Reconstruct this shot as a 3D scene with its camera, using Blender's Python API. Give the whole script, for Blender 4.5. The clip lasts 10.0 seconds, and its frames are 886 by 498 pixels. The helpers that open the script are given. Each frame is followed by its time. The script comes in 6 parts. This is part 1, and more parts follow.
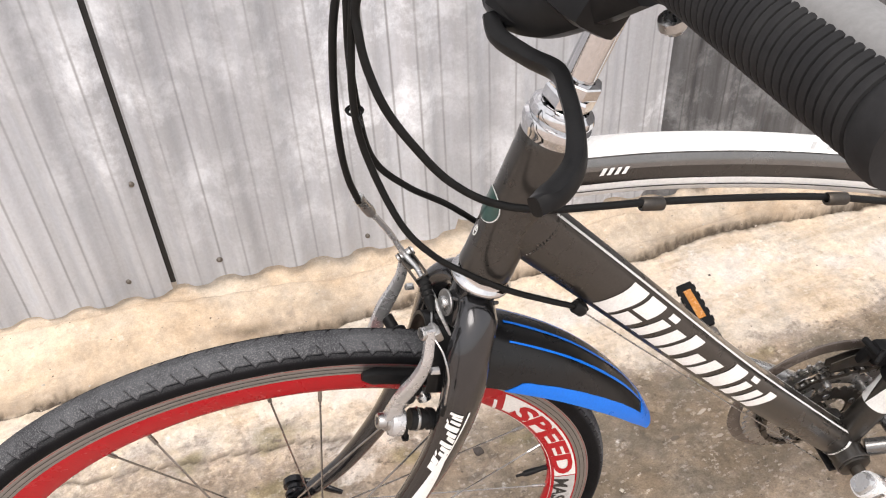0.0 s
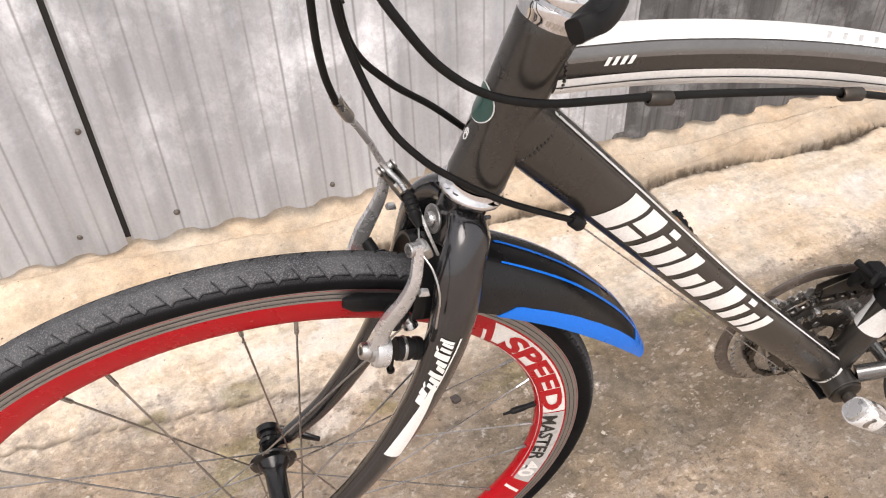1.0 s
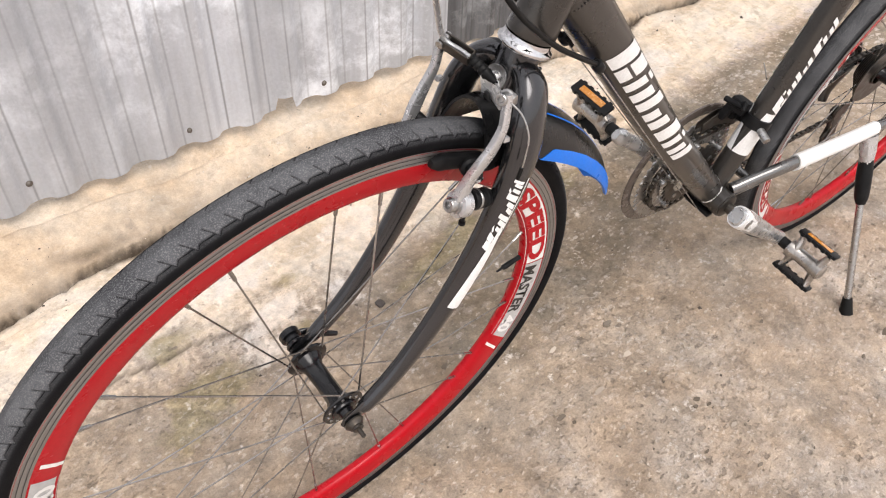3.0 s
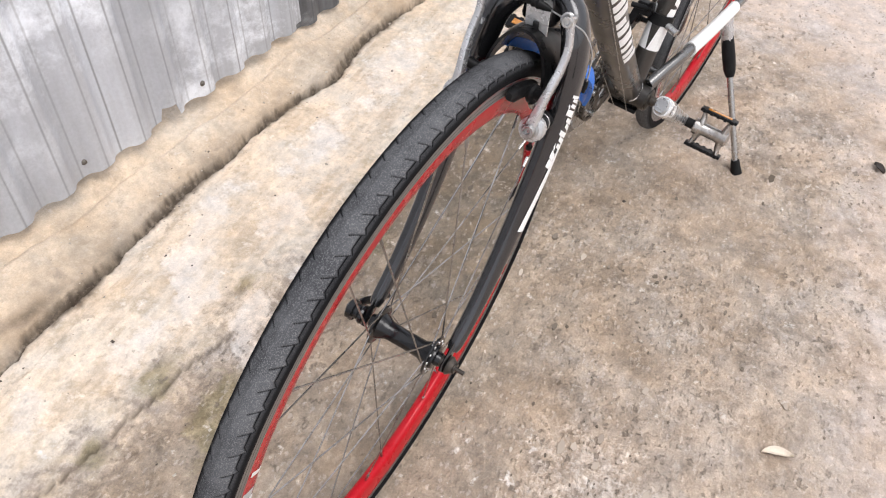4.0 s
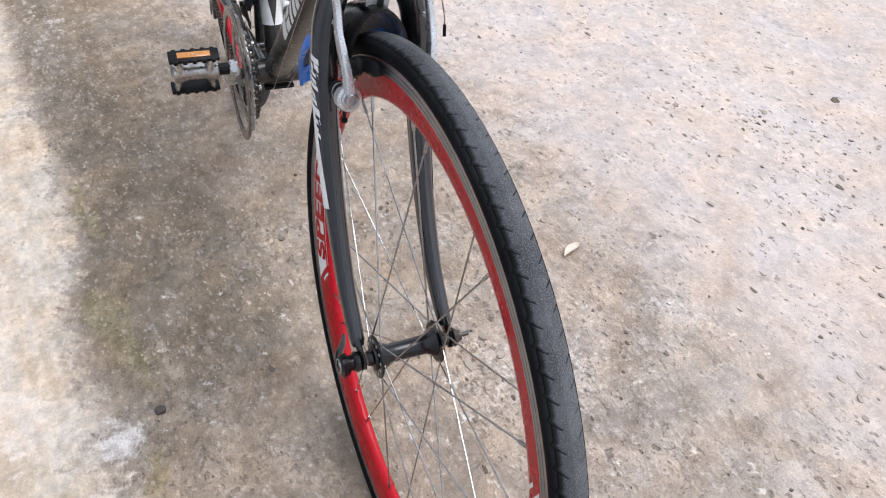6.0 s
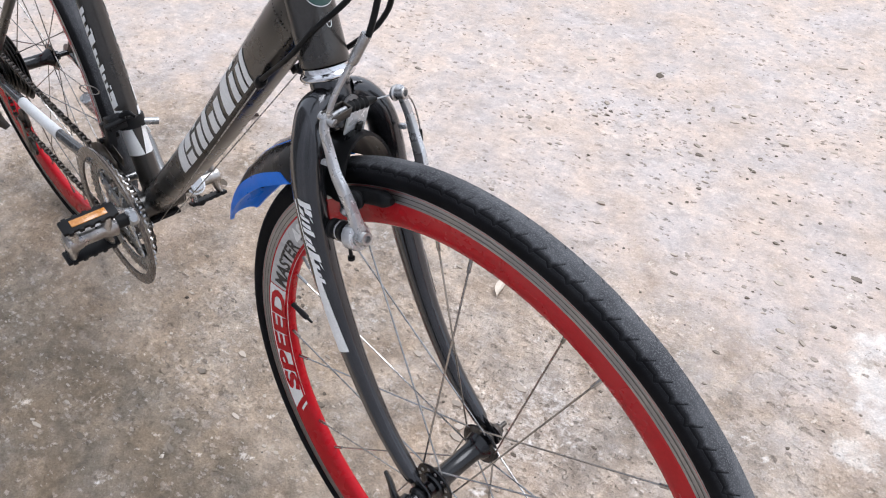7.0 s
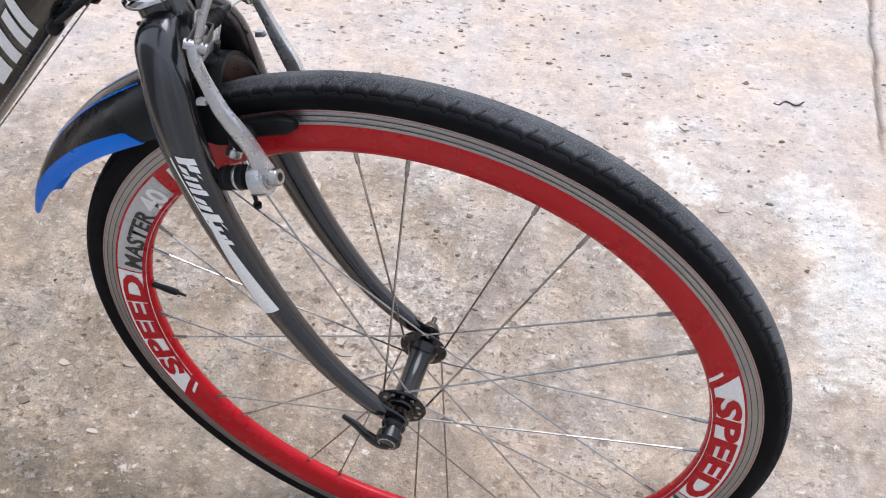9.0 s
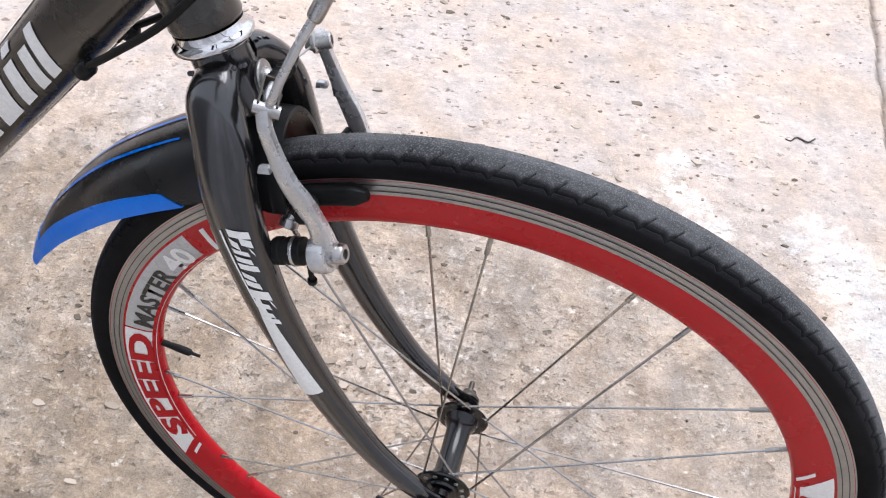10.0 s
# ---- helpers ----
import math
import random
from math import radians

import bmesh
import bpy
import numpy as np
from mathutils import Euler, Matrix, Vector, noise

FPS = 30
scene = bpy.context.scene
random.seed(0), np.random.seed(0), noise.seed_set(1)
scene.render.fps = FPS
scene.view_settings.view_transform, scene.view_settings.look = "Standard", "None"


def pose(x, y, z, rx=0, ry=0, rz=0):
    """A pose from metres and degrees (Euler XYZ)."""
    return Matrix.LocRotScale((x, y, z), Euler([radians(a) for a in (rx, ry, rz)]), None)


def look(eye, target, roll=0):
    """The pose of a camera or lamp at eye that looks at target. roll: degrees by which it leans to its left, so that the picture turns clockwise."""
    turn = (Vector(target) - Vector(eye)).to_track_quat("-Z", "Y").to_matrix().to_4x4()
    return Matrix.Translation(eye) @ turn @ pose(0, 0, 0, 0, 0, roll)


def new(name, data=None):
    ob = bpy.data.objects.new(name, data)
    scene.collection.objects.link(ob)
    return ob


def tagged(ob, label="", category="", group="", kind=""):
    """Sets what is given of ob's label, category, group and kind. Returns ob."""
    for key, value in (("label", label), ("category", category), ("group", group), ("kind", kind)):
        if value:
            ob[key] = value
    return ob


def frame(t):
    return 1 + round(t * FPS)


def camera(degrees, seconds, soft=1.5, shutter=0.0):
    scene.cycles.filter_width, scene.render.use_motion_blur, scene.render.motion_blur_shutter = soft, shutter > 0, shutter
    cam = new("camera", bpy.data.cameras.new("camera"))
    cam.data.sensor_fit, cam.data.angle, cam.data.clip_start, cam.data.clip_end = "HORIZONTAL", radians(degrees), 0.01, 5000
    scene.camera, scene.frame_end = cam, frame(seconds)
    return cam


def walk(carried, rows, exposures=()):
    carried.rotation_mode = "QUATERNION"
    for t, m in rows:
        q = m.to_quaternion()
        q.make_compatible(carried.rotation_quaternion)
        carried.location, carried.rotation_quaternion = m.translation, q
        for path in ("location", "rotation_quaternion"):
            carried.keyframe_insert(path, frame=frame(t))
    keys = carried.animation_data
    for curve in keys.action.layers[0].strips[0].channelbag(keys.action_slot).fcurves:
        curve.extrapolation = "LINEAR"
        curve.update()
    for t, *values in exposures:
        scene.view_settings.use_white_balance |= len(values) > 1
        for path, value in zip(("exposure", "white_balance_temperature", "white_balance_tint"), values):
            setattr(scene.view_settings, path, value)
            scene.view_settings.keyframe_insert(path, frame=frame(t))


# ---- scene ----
cam = camera(58.97, 10.0, 1.1)
EXPO = 0.70
ROWS = [
    (0.0, 0.0015, -0.4041, 1.1009, 52.51, 2.61, -21.65),
    (0.2, -0.0015, -0.4047, 1.0621, 52.20, 2.63, -22.29),
    (0.5, 0.0033, -0.3912, 1.0560, 51.25, 2.51, -23.36),
    (1.0, -0.0131, -0.3784, 1.0372, 49.93, 1.89, -24.86),
    (1.5, -0.1080, -0.3863, 1.0268, 48.81, 0.68, -27.34),
    (2.0, -0.1956, -0.3876, 1.0411, 48.06, -0.47, -31.32),
    (2.5, -0.2550, -0.3748, 1.0524, 47.30, -1.42, -37.27),
    (2.7, -0.2725, -0.3536, 1.0379, 46.92, -1.80, -40.71),
    (3.8, -0.4281, -0.2009, 1.0321, 45.56, -0.78, -61.49),
    (4.0, -0.4941, -0.1392, 1.0387, 45.07, -0.54, -66.79),
    (4.5, -0.5732, -0.0149, 1.0378, 44.26, 0.14, -78.39),
    (5.0, -0.5406, 0.1279, 1.0158, 43.81, 0.59, -92.16),
    (5.5, -0.5166, 0.2203, 1.0140, 43.53, 0.83, -106.64),
    (5.7, -0.5013, 0.2717, 1.0256, 43.60, 0.75, -112.71),
    (6.8, -0.3295, 0.4365, 1.0823, 44.71, 2.24, -139.22),
    (7.0, -0.2598, 0.4375, 1.0883, 44.35, 2.62, -143.35),
    (7.5, -0.1724, 0.4260, 1.1014, 42.58, 3.04, -153.22),
    (8.0, -0.1162, 0.4474, 1.0895, 39.95, 2.67, -161.63),
    (8.5, -0.0993, 0.4536, 1.0813, 37.06, 1.33, -168.04),
    (9.0, -0.0738, 0.4515, 1.0472, 35.19, -0.51, -170.94),
    (9.5, -0.0488, 0.4369, 0.9993, 34.42, -2.50, -171.61),
    (10.0, 0.0263, 0.3752, 1.0200, 34.94, -4.33, -171.53),
]
walk(cam, [(t, pose(*r)) for t, *r in ROWS], exposures=[(0.0, EXPO + 0.0, 6580, 12), (1.2, EXPO - 0.04, 6700, 13), (3.0, EXPO - 0.06, 6500, 12), (4.3, EXPO - 0.14, 6120, 11), (5.6, EXPO - 0.15, 5800, 10), (7.0, EXPO - 0.15, 5720, 10), (9.0, EXPO - 0.08, 5720, 10), (10.0, EXPO + 0.05, 5860, 11)])

# ---- light: bright overcast day ----
world = bpy.data.worlds.new("sky")
scene.world = world
world.use_nodes = True
wn = world.node_tree.nodes
sky = wn.new("ShaderNodeTexSky")
sky.sky_type = "NISHITA"
sky.sun_disc = False
sky.sun_elevation, sky.sun_rotation = radians(58), radians(200)
sky.air_density, sky.dust_density, sky.ozone_density = 1.0, 6.0, 1.0
haze = wn.new("ShaderNodeMix")
haze.data_type = "RGBA"
haze.inputs[0].default_value = 0.75
haze.inputs[7].default_value = (6.4, 6.3, 6.2, 1)
world.node_tree.links.new(sky.outputs[0], haze.inputs[6])
world.node_tree.links.new(haze.outputs[2], wn["Background"].inputs[0])
wn["Background"].inputs[1].default_value = 0.15
sun = new("sun", bpy.data.lights.new("sun", "SUN"))
sun.data.energy, sun.data.angle, sun.data.color = 1.2, radians(35), (1.0, 0.98, 0.95)
sun.matrix_world = look((-1.0, -2.6, 4.6), (0, 0, 0))

# ---- materials ----


def shader(name):
    m = bpy.data.materials.new(name)
    m.use_nodes = True
    return m, m.node_tree.nodes, m.node_tree.links, m.node_tree.nodes["Principled BSDF"]


def tex(n, l, kind, scale, detail=4.0, rough=0.6, stretch=None, coord="Object"):
    c = n.new("ShaderNodeTexCoord")
    out = c.outputs[coord]
    if stretch:
        mp = n.new("ShaderNodeMapping")
        mp.inputs["Scale"].default_value = stretch
        l.new(out, mp.inputs[0])
        out = mp.outputs[0]
    if kind == "noise":
        t = n.new("ShaderNodeTexNoise")
        t.inputs["Detail"].default_value, t.inputs["Roughness"].default_value = detail, rough
    else:
        t = n.new("ShaderNodeTexVoronoi")
    t.inputs["Scale"].default_value = scale
    l.new(out, t.inputs["Vector"])
    return t


def ramp(n, l, src, lo, hi, c0=(0, 0, 0), c1=(1, 1, 1)):
    r = n.new("ShaderNodeValToRGB")
    r.color_ramp.elements[0].position, r.color_ramp.elements[1].position = lo, hi
    r.color_ramp.elements[0].color, r.color_ramp.elements[1].color = (*c0, 1), (*c1, 1)
    l.new(src, r.inputs[0])
    return r.outputs[0]


def mix(n, l, fac, a, b, blend="MIX"):
    x = n.new("ShaderNodeMix")
    x.data_type, x.blend_type = "RGBA", blend
    for v, k in ((fac, 0), (a, 6), (b, 7)):
        if isinstance(v, (int, float)):
            x.inputs[k].default_value = v
        elif isinstance(v, tuple):
            x.inputs[k].default_value = (*v, 1)
        else:
            l.new(v, x.inputs[k])
    return x.outputs[2]


def bump(n, l, b, src, strength, distance):
    x = n.new("ShaderNodeBump")
    x.inputs["Strength"].default_value, x.inputs["Distance"].default_value = strength, distance
    l.new(src, x.inputs["Height"])
    l.new(x.outputs[0], b.inputs["Normal"])


def simple(name, base, rough, metal=0.0, spot=None, amount=0.25, scale=60.0, relief=0.0, coat=0.0, spread=0.12, fine=400.0, shine=0.5):
    """A surface with wear at two scales: soft blotches and fine grain."""
    m, n, l, b = shader(name)
    big, small = tex(n, l, "noise", scale, 5), tex(n, l, "noise", fine, 3)
    col = mix(n, l, ramp(n, l, big.outputs[0], 0.45, 0.72, (0, 0, 0), (amount,) * 3), base, spot or tuple(c * 1.5 + 0.02 for c in base))
    col = mix(n, l, 0.22, col, ramp(n, l, small.outputs[0], 0.3, 0.7, (0.55,) * 3, (1.25,) * 3), "MULTIPLY")
    l.new(col, b.inputs["Base Color"])
    b.inputs["Metallic"].default_value = metal
    l.new(ramp(n, l, big.outputs[0], 0.35, 0.7, (max(rough - spread, 0.03),) * 3, (rough + spread,) * 3), b.inputs["Roughness"])
    b.inputs["Specular IOR Level"].default_value = shine
    b.inputs["Coat Weight"].default_value, b.inputs["Coat Roughness"].default_value = coat, 0.12
    if relief:
        bump(n, l, b, small.outputs[0], 0.5, relief)
    return m


M_PAINT = simple("gunmetal_paint", (0.044, 0.040, 0.036), 0.30, 0.55, amount=0.12, scale=25, coat=0.35, relief=0.00003, spread=0.06)
M_FORK = simple("dark_fork_paint", (0.04, 0.04, 0.043), 0.2, 0.75, amount=0.12, scale=25, coat=0.7, relief=0.00003, spread=0.06)
M_WHITE = simple("white_decal", (0.78, 0.78, 0.77), 0.4, spot=(0.6, 0.58, 0.54), amount=0.25, scale=40)
M_GREYDECAL = simple("silver_grey_decal", (0.46, 0.46, 0.46), 0.35, spot=(0.36, 0.35, 0.34), amount=0.4, scale=60)
M_BLACKINK = simple("black_ink", (0.015, 0.015, 0.015), 0.45)
M_CHROME = simple("chrome", (0.60, 0.60, 0.61), 0.08, 1.0, spot=(0.6, 0.59, 0.58), amount=0.1, scale=90, spread=0.05)
M_ALU = simple("brushed_aluminium", (0.52, 0.52, 0.525), 0.29, 0.65, spot=(0.42, 0.42, 0.42), amount=0.4, scale=70, relief=0.00005)
M_TRACK = simple("worn_brake_track", (0.33, 0.325, 0.32), 0.42, 0.85, spot=(0.3, 0.29, 0.28), amount=0.5, scale=50)
M_STEEL = simple("dull_steel", (0.43, 0.425, 0.42), 0.32, 0.95, spot=(0.2, 0.18, 0.16), amount=0.5, scale=90)
M_SPOKE = simple("spoke_steel", (0.36, 0.35, 0.34), 0.24, 0.95, spot=(0.17, 0.155, 0.14), amount=0.7, scale=40)
M_WELD = simple("painted_weld", (0.044, 0.040, 0.036), 0.34, 0.6, coat=0.3)
# paint of the stays; also colours the sheen stripe on the top tube
M_STAY = simple("stay_paint_and_sheen", (0.16, 0.158, 0.155), 0.25, 0.8, amount=0.2, scale=30, coat=0.4, spread=0.06)
M_RED = simple("red_rim_paint", (0.40, 0.0032, 0.010), 0.28, spot=(0.33, 0.003, 0.009), amount=0.3, scale=18, coat=0.06, spread=0.08, shine=0.2)
M_BLACK = simple("black_plastic", (0.009, 0.009, 0.0095), 0.42, spot=(0.03, 0.03, 0.03), amount=0.3, scale=45, relief=0.00008, shine=0.12)
M_HUB = simple("black_anodised", (0.005, 0.005, 0.006), 0.16, 0.1, amount=0.2, coat=0.15, shine=0.35, spread=0.05)
M_RUBBER = simple("cable_rubber", (0.008, 0.008, 0.008), 0.45, spot=(0.025, 0.025, 0.025), amount=0.3, scale=70, shine=0.12)
M_GRIP = simple("grip_rubber", (0.016, 0.016, 0.017), 0.65, spot=(0.06, 0.06, 0.06), amount=0.3, scale=40, relief=0.0002, shine=0.15)
M_GRIP_PAD = simple("grey_grip_pad", (0.2, 0.2, 0.2), 0.7, spot=(0.28, 0.28, 0.28), amount=0.3, scale=60, relief=0.0002)
M_GUARD = simple("mudguard_black_plastic", (0.008, 0.008, 0.0085), 0.33, spot=(0.018, 0.0175, 0.017), amount=0.3, scale=30, relief=0.00006, shine=0.3)
M_BLUE = simple("blue_plastic", (0.004, 0.15, 0.66), 0.38, spot=(0.006, 0.18, 0.74), amount=0.4, scale=30, shine=0.3)
M_GREEN = simple("green_badge", (0.01, 0.05, 0.04), 0.35, coat=0.4)
M_CASS = simple("oily_dark_steel", (0.06, 0.055, 0.05), 0.4, 0.8, spot=(0.14, 0.11, 0.08), amount=0.5, scale=80)
M_PEDAL = simple("cast_pedal_metal", (0.45, 0.43, 0.41), 0.35, 0.95, spot=(0.2, 0.17, 0.14), amount=0.6, scale=80, relief=0.0002)
M_COLLAR = simple("bright_aluminium", (0.80, 0.80, 0.80), 0.34, 0.35, spot=(0.7, 0.7, 0.7), amount=0.3, scale=50)
M_CRANK = simple("silver_crank_paint", (0.46, 0.465, 0.47), 0.3, 0.7, spot=(0.5, 0.5, 0.5), amount=0.4, scale=50, coat=0.3)
M_GUARDRING = simple("smoky_chain_guard", (0.085, 0.068, 0.058), 0.25, 0.0, spot=(0.14, 0.115, 0.1), amount=0.4, scale=60, coat=0.3)
M_AMBER = simple("amber_reflector", (0.50, 0.19, 0.02), 0.25, spot=(0.58, 0.30, 0.06), amount=0.5, scale=200, coat=0.6)
M_LEAF = simple("dry_leaf", (0.66, 0.58, 0.48), 0.7, spot=(0.5, 0.42, 0.33), amount=0.5, scale=80)
M_DARKBIT = simple("dark_debris", (0.06, 0.05, 0.045), 0.8, spot=(0.12, 0.1, 0.08), amount=0.5, scale=150)
M_SEAM = simple("seam_shade", (0.012, 0.011, 0.010), 0.8, spot=(0.03, 0.027, 0.024), amount=0.5, scale=40)
M_NAIL = simple("rusty_nail", (0.13, 0.115, 0.10), 0.6, 0.3, spot=(0.10, 0.07, 0.05), amount=0.7, scale=150)


def tyre_material():
    m, n, l, b = shader("tyre_rubber")
    dust, grain = tex(n, l, "noise", 14, 8, 0.7), tex(n, l, "noise", 900, 4, 0.7)
    # dust clings to the worn running surface: mask from the baked-in wear attribute
    at = n.new("ShaderNodeAttribute")
    at.attribute_name = "tread"
    worn = mix(n, l, ramp(n, l, dust.outputs[0], 0.40, 0.64), (0.046, 0.047, 0.052), (0.096, 0.098, 0.104))
    speck = mix(n, l, ramp(n, l, grain.outputs[0], 0.50, 0.64, (0, 0, 0), (0.7,) * 3), worn, (0.20, 0.20, 0.20))
    side = mix(n, l, ramp(n, l, dust.outputs[0], 0.4, 0.8), (0.004, 0.004, 0.005), (0.012, 0.012, 0.013))
    l.new(mix(n, l, at.outputs["Fac"], side, speck), b.inputs["Base Color"])
    b.inputs["Roughness"].default_value = 0.75
    b.inputs["Specular IOR Level"].default_value = 0.08
    bump(n, l, b, grain.outputs[0], 0.5, 0.0003)
    return m


M_TYRE = tyre_material()


def concrete_material():
    """Concrete whose stains and painted shade follow the ground's own masks, frayed by noise."""
    m, n, l, b = shader("weathered_concrete")

    def math_node(op, a, z):
        x = n.new("ShaderNodeMath")
        x.operation = op
        for k, v in enumerate((a, z)):
            if isinstance(v, (int, float)):
                x.inputs[k].default_value = v
            else:
                l.new(v, x.inputs[k])
        return x.outputs[0]

    def both(a, z):
        return math_node("MULTIPLY", a, z)

    cloud, mid, patch = tex(n, l, "noise", 2.6, 6, 0.6), tex(n, l, "noise", 9, 9, 0.68), tex(n, l, "noise", 21, 8, 0.66)
    flake, fine = tex(n, l, "noise", 38, 8, 0.64), tex(n, l, "noise", 85, 7, 0.66)
    grit, crumb = tex(n, l, "noise", 320, 4, 0.7), tex(n, l, "noise", 130, 3, 0.55)
    drag = tex(n, l, "noise", 6, 6, 0.6, (1.0, 6.0, 1.0))

    def mask(name, ragged=0.5, lo=0.3, hi=0.7):
        at = n.new("ShaderNodeAttribute")
        at.attribute_name = name
        v = math_node("ADD", at.outputs["Fac"], both(math_node("SUBTRACT", patch.outputs[0], 0.5), 1.6 * ragged))
        v = math_node("ADD", v, both(math_node("SUBTRACT", fine.outputs[0], 0.5), 0.8 * ragged))
        return ramp(n, l, v, lo, hi)

    def tone(src, lo, hi, a, z):
        return mix(n, l, ramp(n, l, src.outputs[0], lo, hi), a, z)

    def spots(scale, share, size, soft, shift, warp=0.35):
        """Scattered marks: a share of a scatter's cells, with ragged outlines of differing size."""
        c = n.new("ShaderNodeTexCoord")
        add = n.new("ShaderNodeMix")
        add.data_type, add.blend_type = "RGBA", "LINEAR_LIGHT"
        add.inputs[0].default_value = warp / scale
        mp = n.new("ShaderNodeMapping")
        mp.inputs["Location"].default_value = (shift, shift * 0.7, 0)
        mp.inputs["Scale"].default_value = (0.72, 1.3, 1)
        mp.inputs["Rotation"].default_value = (0, 0, shift)
        ragged = tex(n, l, "noise", scale * 1.5, 5, 0.62)
        l.new(c.outputs["Object"], mp.inputs[0])
        l.new(mp.outputs[0], add.inputs[6])
        l.new(ragged.outputs["Color"], add.inputs[7])
        v = n.new("ShaderNodeTexVoronoi")
        v.voronoi_dimensions = "2D"
        v.inputs["Scale"].default_value = scale
        l.new(add.outputs[2], v.inputs["Vector"])
        sep = n.new("ShaderNodeSeparateColor")
        l.new(v.outputs["Color"], sep.inputs[0])
        keep = math_node("LESS_THAN", sep.outputs[0], share)
        reach = math_node("SUBTRACT", v.outputs["Distance"], both(sep.outputs[1], size))
        return both(ramp(n, l, math_node("ADD", reach, 0.5), 0.5 - soft, 0.5, (1, 1, 1), (0, 0, 0)), keep)

    # open yard: pale pinkish grey, with chalky and tan drifts
    col = tone(mid, 0.36, 0.62, (0.462, 0.392, 0.346), (0.55, 0.472, 0.424))
    col = mix(n, l, ramp(n, l, cloud.outputs[0], 0.46, 0.60, (0, 0, 0), (0.5,) * 3), col, (0.59, 0.512, 0.463))
    col = mix(n, l, ramp(n, l, patch.outputs[0], 0.56, 0.66, (0, 0, 0), (0.4,) * 3), col, (0.42, 0.352, 0.302))
    # trodden tan ground round the bicycle
    tan = tone(mid, 0.38, 0.62, (0.275, 0.224, 0.178), (0.49, 0.412, 0.342))
    tan = mix(n, l, ramp(n, l, flake.outputs[0], 0.50, 0.64, (0, 0, 0), (0.65,) * 3), tan, (0.50, 0.425, 0.36))
    trodden = mask("tan", 1.0, 0.15, 0.75)
    col = mix(n, l, trodden, col, tan)
    # brown damp stain with the bicycle's shadow put into its colour, darker at heart
    shaded_stain = mask("shaded_stain", 1.1, 0.25, 0.8)
    stain_tone = tone(mid, 0.34, 0.66, (0.25, 0.20, 0.152), (0.45, 0.37, 0.292))
    stain_tone = mix(n, l, ramp(n, l, flake.outputs[0], 0.58, 0.66, (0, 0, 0), (0.55,) * 3), stain_tone, (0.50, 0.425, 0.345))
    col = mix(n, l, shaded_stain, col, stain_tone)
    core = tone(mid, 0.34, 0.68, (0.165, 0.134, 0.098), (0.30, 0.245, 0.185))
    core = mix(n, l, ramp(n, l, flake.outputs[0], 0.60, 0.70, (0, 0, 0), (0.5,) * 3), core, (0.40, 0.335, 0.265))
    col = mix(n, l, both(mask("core", 1.1, 0.25, 0.8), 0.9), col, core)
    # cement strip along the crack, smeared by the trowel
    pale = tone(mid, 0.36, 0.60, (0.50, 0.41, 0.316), (0.67, 0.575, 0.47))
    pale = mix(n, l, ramp(n, l, drag.outputs[0], 0.45, 0.56, (0, 0, 0), (0.6,) * 3), pale, (0.69, 0.61, 0.52))
    pale = mix(n, l, ramp(n, l, patch.outputs[0], 0.51, 0.61, (0, 0, 0), (0.6,) * 3), pale, (0.43, 0.355, 0.265))
    pale = mix(n, l, ramp(n, l, flake.outputs[0], 0.36, 0.44, (0.6,) * 3, (0, 0, 0)), pale, (0.47, 0.385, 0.285))
    trowelled = mask("strip", 1.25, 0.3, 0.7)
    col = mix(n, l, trowelled, col, pale)
    chalk = both(mask("white", 1.5, 0.35, 0.75), 0.8)
    col = mix(n, l, chalk, col, tone(patch, 0.4, 0.6, (0.62, 0.55, 0.485), (0.72, 0.66, 0.605)))
    col = mix(n, l, both(mask("olive", 0.9, 0.4, 0.8), 0.85), col, tone(flake, 0.4, 0.62, (0.205, 0.172, 0.102), (0.36, 0.305, 0.20)))
    # sandy bank below the fence
    soil = tone(mid, 0.34, 0.66, (0.41, 0.328, 0.243), (0.60, 0.505, 0.402))
    soil = mix(n, l, ramp(n, l, patch.outputs[0], 0.56, 0.64, (0, 0, 0), (0.6,) * 3), soil, (0.45, 0.36, 0.265))
    soil = mix(n, l, ramp(n, l, cloud.outputs[0], 0.52, 0.62, (0, 0, 0), (0.4,) * 3), soil, (0.80, 0.69, 0.565))
    sandy = mask("bank", 0.12, 0.4, 0.6)
    col = mix(n, l, sandy, col, soil)
    # scaled chalky chips and spilt white paint
    col = mix(n, l, both(both(mask("chips", 1.0, 0.35, 0.8), ramp(n, l, fine.outputs[0], 0.45, 0.62)), 0.5), col, (0.70, 0.64, 0.59))
    col = mix(n, l, both(mask("paint", 1.8, 0.40, 0.95), 0.6), col, tone(patch, 0.4, 0.6, (0.66, 0.62, 0.58), (0.77, 0.745, 0.72)))
    # pale scales and dark pits, gathered in drifts
    smooth = ramp(n, l, math_node("MAXIMUM", trowelled, sandy), 0.0, 1.0, (1, 1, 1), (0.35,) * 3)
    drift = ramp(n, l, cloud.outputs[0], 0.42, 0.56, (0.12,) * 3, (1, 1, 1))
    drift = both(drift, smooth)
    gather = both(ramp(n, l, mid.outputs[0], 0.44, 0.56, (0.08,) * 3, (1, 1, 1)), smooth)
    scales = both(spots(48, 0.5, 0.52, 0.12, 3.1, 0.9), both(drift, ramp(n, l, trodden, 0.0, 1.0, (0.55,) * 3, (0.22,) * 3)))
    col = mix(n, l, scales, col, (0.66, 0.585, 0.53))
    chips = both(spots(105, 0.40, 0.5, 0.12, 7.7, 0.9), both(smooth, 0.35))
    col = mix(n, l, chips, col, (0.64, 0.565, 0.51))
